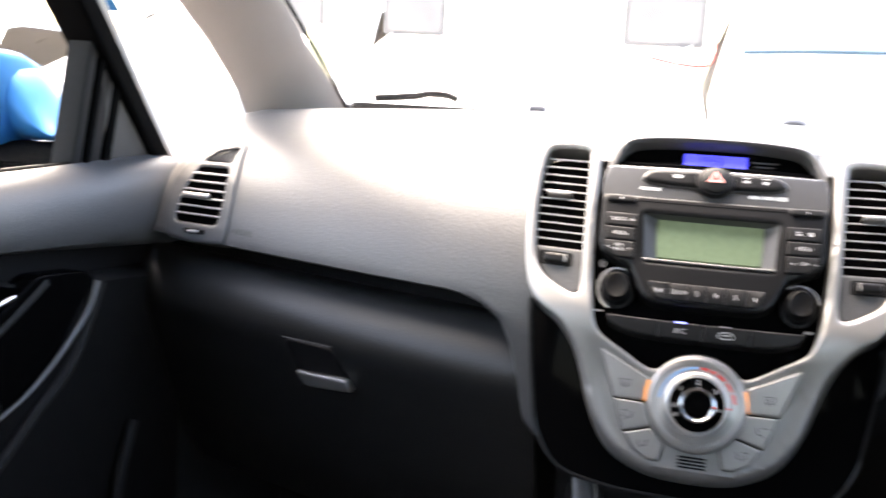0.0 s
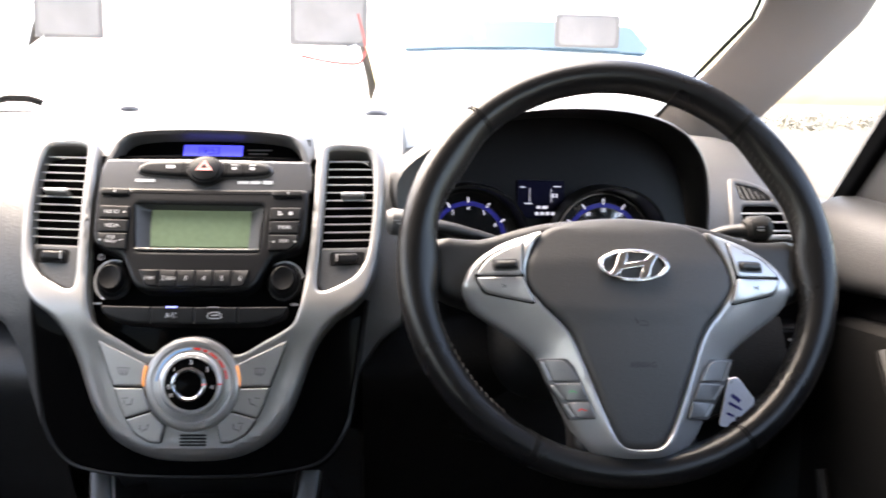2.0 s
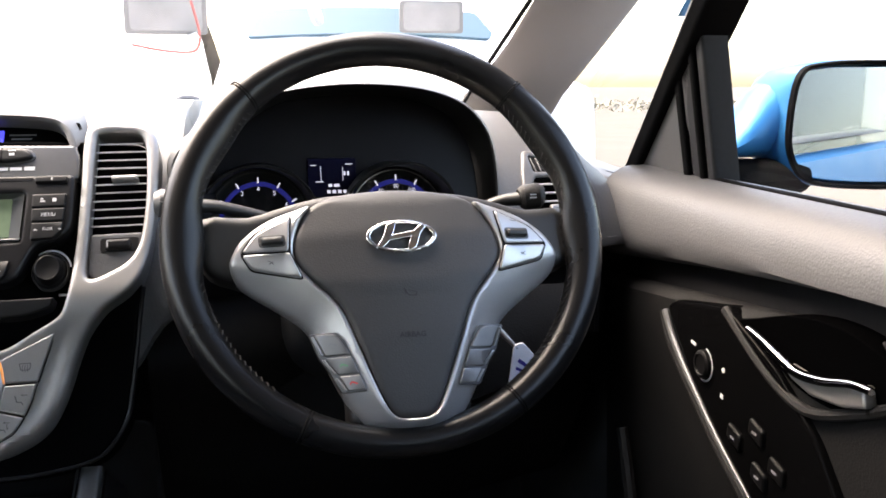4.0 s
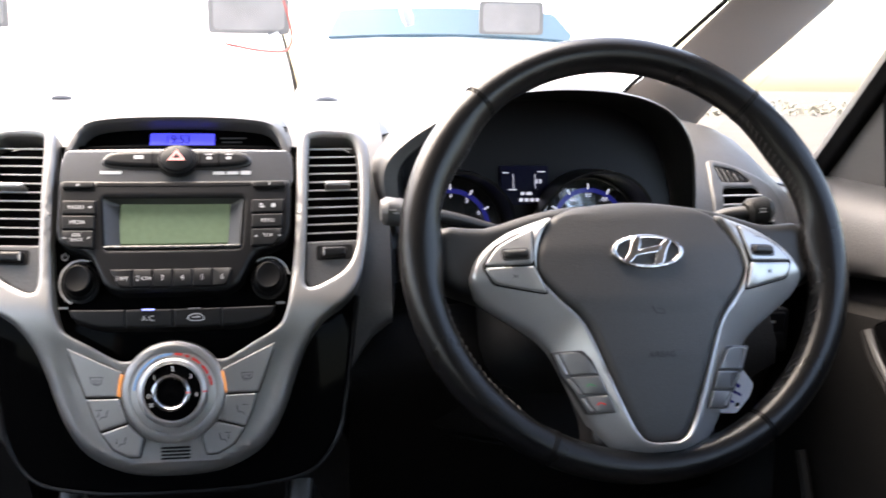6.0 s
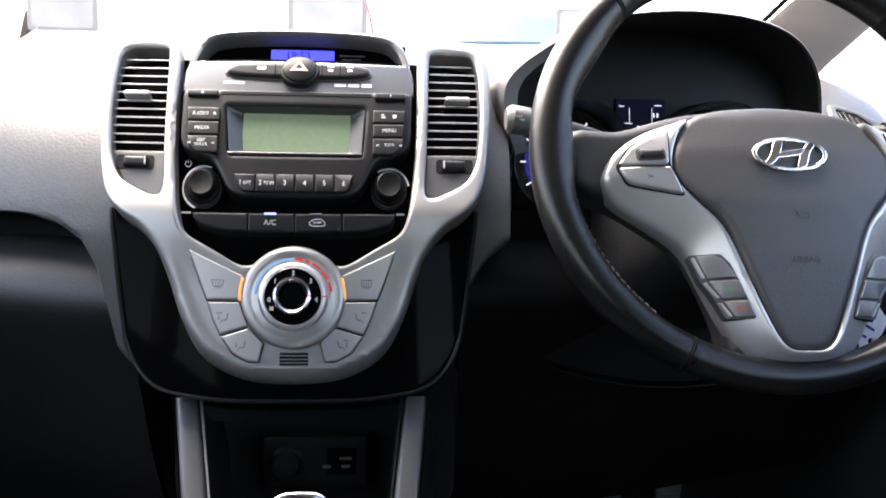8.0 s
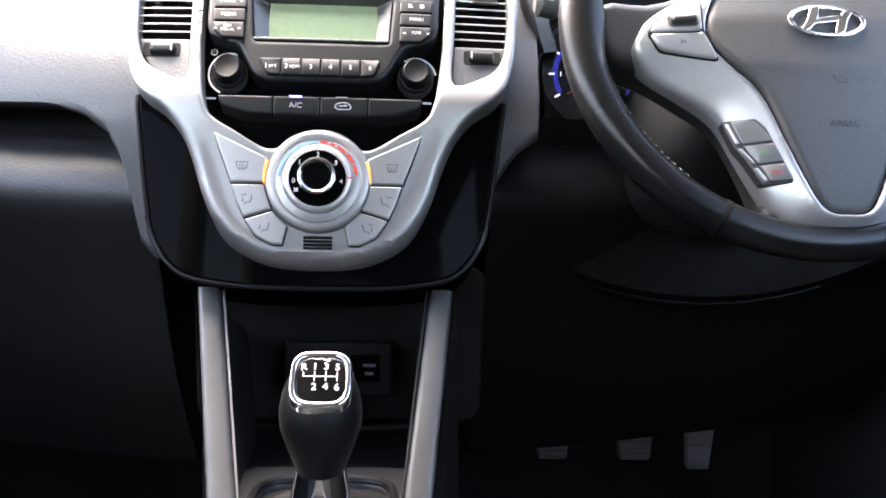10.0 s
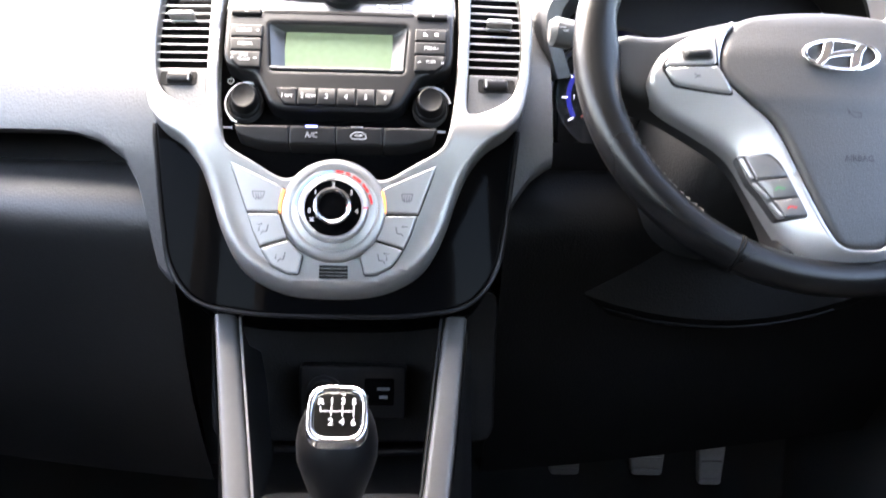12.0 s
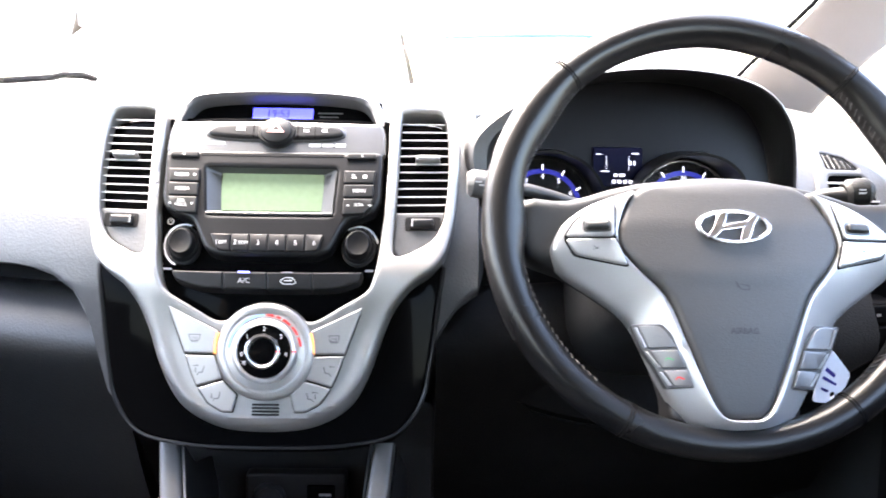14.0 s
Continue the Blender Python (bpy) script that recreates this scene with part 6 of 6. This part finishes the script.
def build_gear():
    g = thing("gear_lever", "black gear lever with chrome rimmed knob and leather boot", "gear lever")
    cx = 0.0125
    axis = Vector((0.0, -0.04, 1)).normalized()
    base = Vector((cx, 0.648, 0.705))
    # boot: gathered leather folds
    rows = []
    for k in range(11):
        f = k / 10
        row = []
        for j in range(48):
            a = 2 * math.pi * j / 48
            sq = (abs(math.cos(a)) ** 4 + abs(math.sin(a)) ** 4) ** -0.25
            fold = 0.0075 * math.sin(5 * a + 1.3 + 1.5 * f) * math.sin(math.pi * f) + 0.004 * math.sin(9 * a + 4 * f) * math.sin(math.pi * f)
            ru, rv = 0.050 * (1 - f) ** 1.5 * sq ** 0.6 + 0.021 * f, 0.080 * (1 - f) ** 1.5 * sq ** 0.6 + 0.019 * f
            c = Vector((cx, 0.635, 0.704)).lerp(base + axis * 0.012, f)
            row.append(c + Vector(((ru + fold) * math.cos(a), (rv + fold) * math.sin(a), 0.006 * math.sin(math.pi * f))))
        rows.append(row)
    part("boot", loft(rows, close_v=True), BOOT, g, "gathered black leather boot", 60)
    def turn(rows_in, n=36):
        out = []
        for h, ru, rv in rows_in:
            c = base + axis * h
            out.append([c + Vector((ru * math.cos(2 * math.pi * j / n), rv * math.sin(2 * math.pi * j / n), rv * 0.18 * math.sin(2 * math.pi * j / n))) for j in range(n)])
        return cap_ends(loft(out, close_v=True))
    part("collar", turn([(0.002, 0.0195, 0.021), (0.008, 0.0225, 0.023), (0.028, 0.0205, 0.021), (0.046, 0.0165, 0.018)]), CHROME, g, "chrome collar")
    part("knob", turn([(0.036, 0.013, 0.016), (0.044, 0.0180, 0.019), (0.060, 0.0240, 0.024), (0.074, 0.0285, 0.029), (0.086, 0.0290, 0.030), (0.097, 0.0270, 0.027), (0.106, 0.0235, 0.022), (0.113, 0.018, 0.016), (0.116, 0.008, 0.007)]), mat("knob_black_leather", (0.005, 0.005, 0.0055), 0.38, grain=0.15, scale=900, spec=0.3), g)
    # inclined cap with the shift pattern
    o = Vector((cx + 0.002, 0.6200, 0.8155))
    n, v = Vector((0, -0.70, 0.714)), Vector((0, 0.714, 0.70))
    m = lambda a, b, d: o + Vector((a, 0, 0)) + v * b + n * d
    shape = lambda k: [(k * 0.0198 * math.copysign(abs(math.cos(t)) ** 0.55, math.cos(t)), k * 0.0208 * math.copysign(abs(math.sin(t)) ** 0.55, math.sin(t))) for t in [2 * math.pi * j / 48 for j in range(48)]]
    part("cap_ring", slab([shape(1.06), shape(0.82)], 0.0065, -0.003, m, 0.0028, 0.02), CHROME, g, "chrome ring")
    crown = lambda a, b: 0.0028 * (1 - (a / 0.0215) ** 2 - (b / 0.0225) ** 2)
    cap = part("cap", slab([shape(0.83)], 0.004, -0.004, m, 0.001, 0.004, dome=crown), mat("cap_gloss_black", (0.003, 0.003, 0.003), 0.05), g, "glossy black cap with shift pattern")
    dm = lambda a, b, d: m(a, b, d + crown(a, b))
    for ch, u, w in (("R", -0.0115, 0.0085), ("1", -0.0040, 0.0085), ("3", 0.0035, 0.0085), ("5", 0.0110, 0.0085), ("2", -0.0040, -0.0070), ("4", 0.0035, -0.0070), ("6", 0.0110, -0.0070)):
        lettering(ch, 0.0072, u, w, dm, PRINT, cap, 0.0044, bold=0.00015)
    bars([stroke((-0.0115, 0.0010), (0.0110, 0.0010), 0.0007), stroke((-0.0115, 0.001), (-0.0115, 0.0045), 0.0007)] + [stroke((u, -0.0030), (u, 0.0045), 0.0007) for u in (-0.004, 0.0035, 0.011)], dm, PRINT, cap, 0.0048, "gate_lines")


def build_footwell():
    for u, w, name, lab in ((0.276, 0.026, "clutch_pedal", "black rubber clutch pedal on a steel arm"), (0.389, 0.028, "brake_pedal", "black rubber brake pedal on a steel arm"), (0.478, 0.021, "accelerator_pedal", "black plastic accelerator pedal in the footwell")):
        p = thing(name, lab, "pedal", "foot pedals")
        tall = 0.105 if "accel" in name else 0.075
        m = lambda a, b, d: Vector((u + a + 0.10 * -b, 1.20 - 0.35 * b - d, 0.588 + b))
        pad = rounded([(-w, tall / 2), (w, tall / 2), (w * 0.8, -tall / 2), (-w * 0.7, -tall / 2)], 0.006)
        part("pad", slab([pad], 0.008, -0.004, m, 0.003, 0.02), mat("pedal_rubber_" + name, (0.19, 0.19, 0.19), 0.6), p)
        for k in range(4):
            b = -tall / 2 + 0.010 + k * (tall - 0.02) / 3
            part("rib", slab([rounded(box2(-w * 0.65, b - 0.002, w * 0.7, b + 0.002), 0.001)], 0.0105, 0.006, m, 0.001), bpy.data.materials["pedal_rubber_" + name], p)
        part("arm", tube([m(0.004, tall / 2 - 0.01, -0.01), m(0.004, tall / 2 + 0.05, -0.02), (u + 0.004, 1.28, 0.78)], [0.006, 0.006, 0.006], 8), STEEL, p)
    sw = thing("dash_switch_block", "black switch block with lit marks below the dash", "switch panel")
    m = lambda u, v, d: Vector((u, 0.97 - d, v))
    part("panel", slab([rounded(box2(0.548, 0.897, 0.660, 0.950), 0.006)], 0.006, -0.03, m, 0.004), CREVICE, sw)
    for i in range(2):
        for j in range(3):
            u, v = 0.568 + j * 0.035, 0.912 + i * 0.0235
            part("switch", slab([rounded(box2(u - 0.015, v - 0.0105, u + 0.015, v + 0.0105), 0.002)], 0.010, 0.0, m, 0.002), KNOB, sw)
            bars([(u - 0.0025, v - 0.0015, u + 0.0025, v + 0.0015)], m, PRINT, sw, 0.0104)
    k = thing("column_trim", "black lower trim panel below the steering column", "trim panel")
    rows = []
    for x in [0.16 + 0.0225 * i for i in range(21)]:
        sag = max(-0.05, 0.03 * (1 - ((x - 0.37) / 0.15) ** 2))
        rows.append([(x, 0.93, 0.97), (x, 0.90, 0.93), (x, 0.90, 0.86 - sag), (x, 0.92, 0.846 - sag), (x, 1.0, 0.83 - sag), (x, 1.2, 0.82)])
    # Same shade-darkened plastic as the knee panel, so both merge.
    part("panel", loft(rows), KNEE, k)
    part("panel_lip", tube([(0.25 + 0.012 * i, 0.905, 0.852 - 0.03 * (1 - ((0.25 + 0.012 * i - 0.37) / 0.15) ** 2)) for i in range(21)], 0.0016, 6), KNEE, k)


# ---------------------------------------------------------------- vehicles in the yard
def build_vehicle(x, y, width, height, bonnet, turn, card, band, label):
    v = thing("parked_vehicle", label, "vehicle", "parked vehicles")
    hw = width / 2
    prof = [(0.0, 0.35), (-0.05, 0.55), (-0.02, bonnet - 0.12), (0.10, bonnet - 0.03), (0.75, bonnet + 0.05), (0.95, bonnet + 0.10), (1.45, height - 0.13), (1.65, height - 0.03), (2.2, height), (3.4, height - 0.03), (3.9, height - 0.2), (4.1, bonnet), (4.15, 0.5), (4.1, 0.35)]
    line = curve(prof, closed=False, n=4)
    rows = []
    for s in (-1.0, -0.97, -0.85, -0.5, 0, 0.5, 0.85, 0.97, 1.0):
        rows.append([(s * hw * (1 - 0.16 * max(0, (pz - bonnet) / (height - bonnet)) ** 1.2), py + 0.10 * s * s * (1 if py < 2 else -1), pz - 0.03 * s * s * (pz > bonnet) - (0.05 if abs(s) == 1.0 else 0)) for py, pz in line])
    part("body", cap_ends(loft(rows)), WHITE_PAINT, v)
    def glass_point(u, f, d):
        py, pz = 0.95 + 0.5 * f, bonnet + 0.10 + (height - bonnet - 0.23) * f
        s = u / hw
        return Vector((u * (1 - 0.16 * ((pz - bonnet) / (height - bonnet)) ** 1.2), py + 0.10 * s * s - 0.8 * d, pz - 0.03 * s * s + 0.6 * d))
    if band:
        part("windscreen", slab([rounded([(-hw * 0.86, band[0]), (hw * 0.86, band[0]), (hw * 0.80, band[1]), (-hw * 0.80, band[1])], 0.04, 0.1)], 0.015, -0.02, glass_point, 0.005, 0.1), BLUE_SCREEN, v, "blue tinted windscreen")
    for u, f, w, h in card:
        zc, hh = glass_point(0, f, 0).z, h * (height - bonnet - 0.23)
        face = lambda a, b, d: Vector((a, glass_point(u, f - h / 2, 0).y - 0.06 - d, b))
        part("price_card", slab([rounded(box2(u - w / 2, zc - hh / 2, u + w / 2, zc + hh / 2), 0.02, 0.1)], 0.006, -0.006, face, 0.003, 0.1), CARD_EDGE, v, "grey card behind the glass")
        part("card_face", slab([rounded(box2(u - w * 0.44, zc - hh * 0.44, u + w * 0.44, zc + hh * 0.44), 0.03, 0.1)], 0.010, -0.002, face, 0.003, 0.1), CARD, v, "paler face of the card")
    for s in (-1, 1):
        lamp = lambda a, b, d: Vector((s * (hw - 0.22) + a, 0.06 + abs(s * (hw - 0.22) + a) ** 2 * 0.10 - d, bonnet - 0.12 + b))
        part("headlamp", slab([rounded(box2(-0.16, -0.08, 0.14, 0.06), 0.05, 0.05)], 0.05, -0.05, lamp, 0.02, 0.06), LAMP_CLEAR, v)
        for yy in (0.75, 3.3):
            part("wheel", cap_ends(loft([[(s * (hw - 0.05 + e), yy + q * math.cos(t), 0.32 + q * math.sin(t)) for t in [2 * math.pi * j / 24 for j in range(24)]] for e, q in ((-0.16, 0.30), (-0.12, 0.32), (0.02, 0.32), (0.05, 0.28), (0.04, 0.18))], close_v=True)), TYRE, v)
    bars([(-0.26, -0.06, 0.26, 0.06)], lambda a, b, d: Vector((a, -0.07 - d, 0.55 + b)), PRINT, v, 0.0, "plate")
    v.matrix_world = pose(x, y, 0, 0, 0, turn)
    return v


def build_yard():
    van = build_vehicle(0.95, 3.95, 1.75, 1.80, 1.22, 0, [(0.30, 0.69, 0.36, 0.50)], (0.40, 0.86), "white van with blue windscreen and grey price card")
    build_vehicle(-0.85, 3.85, 1.85, 1.78, 1.15, 0, [(0.68, 0.875, 0.42, 0.75), (-0.70, 0.875, 0.36, 0.70)], None, "white van with two grey cards in its windscreen")
    build_vehicle(-2.74, 4.1, 1.75, 1.75, 1.15, 0, [(0.36, 0.87, 0.40, 0.70)], None, "white van with one grey card in its windscreen")
    build_vehicle(-6.6, 5.6, 1.75, 1.60, 1.05, 12, [], (0.3, 0.9), "white car parked at the yard's side")
    side = build_vehicle(-6.1, 15.6, 2.0, 2.3, 1.25, 78, [], None, "tall white van standing side-on across the yard")
    for k in range(3):
        pane = lambda a, b, d: Vector((-1.0 * (1 - 0.16 * max(0, (b - 1.25) / 1.05) ** 1.2) - 0.03 - d, a, b))
        part("side_window", slab([rounded(box2(1.55 + 0.85 * k, 1.50, 2.30 + 0.85 * k, 2.0), 0.08, 0.2)], 0.01, -0.02, pane, 0.005, 0.2), CARD, side, "grey side window")
    part("tail_lamp", slab([rounded(box2(3.85, 0.42, 4.06, 0.74), 0.03, 0.1)], 0.02, -0.06, lambda a, b, d: Vector((-1.0 - d, a, b)), 0.01, 0.1), LAMP_RED, side, "red tail lamp")
    near = lambda pts: [(x * 0.78 - 0.95, -0.25, 1.2 + (z - 1.2) * 0.78) for x, z in pts]
    part("red_line", tube(near(curve([(-0.24, 1.385), (-0.10, 1.358), (0.03, 1.350), (0.075, 1.375), (0.085, 1.45), (0.05, 1.60)], closed=False)), 0.006, 6), LAMP_RED, van, "thin red window outline")
    part("grey_post", tube(near([(0.60, 1.75), (0.64, 1.62), (0.67, 1.52), (0.68, 1.49)]), [0.02, 0.024, 0.024, 0.016], 8), LAMP_CLEAR, van, "pale grey post")
    post = thing("yellow_post", "faded yellow bollard post standing in the yard", "post")
    part("shaft", tube([(-1.86, 4.55, 0.0), (-1.86, 4.55, 0.7), (-1.93, 4.55, 1.46), (-1.93, 4.55, 1.47)], [0.05, 0.05, 0.05, 0.02], 12), YELLOW, post)
    verge = box(-40, 21.5, -0.05, -7, 26, 0.02, 0.01)
    tagged(link_mesh("grass_verge", verge, GRASS), "strip of dry yellow grass beside the yard", "grass", kind="stuff")
    rng = random.Random(4)
    bm = bmesh.new()
    for i in range(6000):
        x, y, z = rng.uniform(8, 60), rng.uniform(36, 44), abs(rng.gauss(0, 0.5)) * 0.4 + 0.05
        r = rng.uniform(0.06, 0.18)
        vs = [bm.verts.new((x + rng.uniform(-r, r), y + rng.uniform(-r, r), z + rng.uniform(-r, r))) for _ in range(3)]
        bm.faces.new(vs)
    tagged(link_mesh("hedge", bm, HEDGE), "low pale green hedge across the yard", "hedge", kind="stuff")


build_ground()
build_shell()
build_dashboard()
build_side_vent(-1)
build_side_vent(1)
build_stack()
build_radio()
build_binnacle()
build_column()
build_wheel()
build_side(-1, 0.035, 0.74, {"tilt": 0.016, "divider": ((1.118, 1.085), (0.890, 1.284)), "outer": ((1.395, 1.115), (1.062, 1.30)), "outer_line": ((0.742, 1.47, 1.05), (0.726, 1.367, 1.126), (0.713, 1.298, 1.178), (0.700, 1.214, 1.228), (0.681, 1.052, 1.305), (0.645, 0.72, 1.50)), "inner_line": ((0.630, 1.68, 1.05), (0.608, 1.477, 1.171), (0.591, 1.293, 1.246), (0.576, 1.146, 1.315), (0.545, 0.75, 1.50)), "triangle": 0.905}, "window_2")
build_side(1, 0.0, 0.775, {"tilt": 0.038, "divider": ((1.132, 1.081), (0.840, 1.294)), "outer": ((1.417, 1.132), (1.002, 1.304)), "outer_line": ((0.782, 1.66, 1.05), (0.763, 1.522, 1.119), (0.749, 1.387, 1.175), (0.743, 1.231, 1.232), (0.735, 1.053, 1.301), (0.700, 0.72, 1.50)), "inner_line": ((0.640, 1.74, 1.05), (0.616, 1.511, 1.175), (0.609, 1.304, 1.214), (0.600, 1.148, 1.259), (0.593, 1.023, 1.297), (0.564, 0.72, 1.50)), "triangle": 0.880}, "window_3")
build_mirror(-1, 1.05)
build_mirror(1, 1.05)
build_body_side(-1)
build_body_side(1)
build_tunnel()
build_gear()
build_footwell()
build_yard()
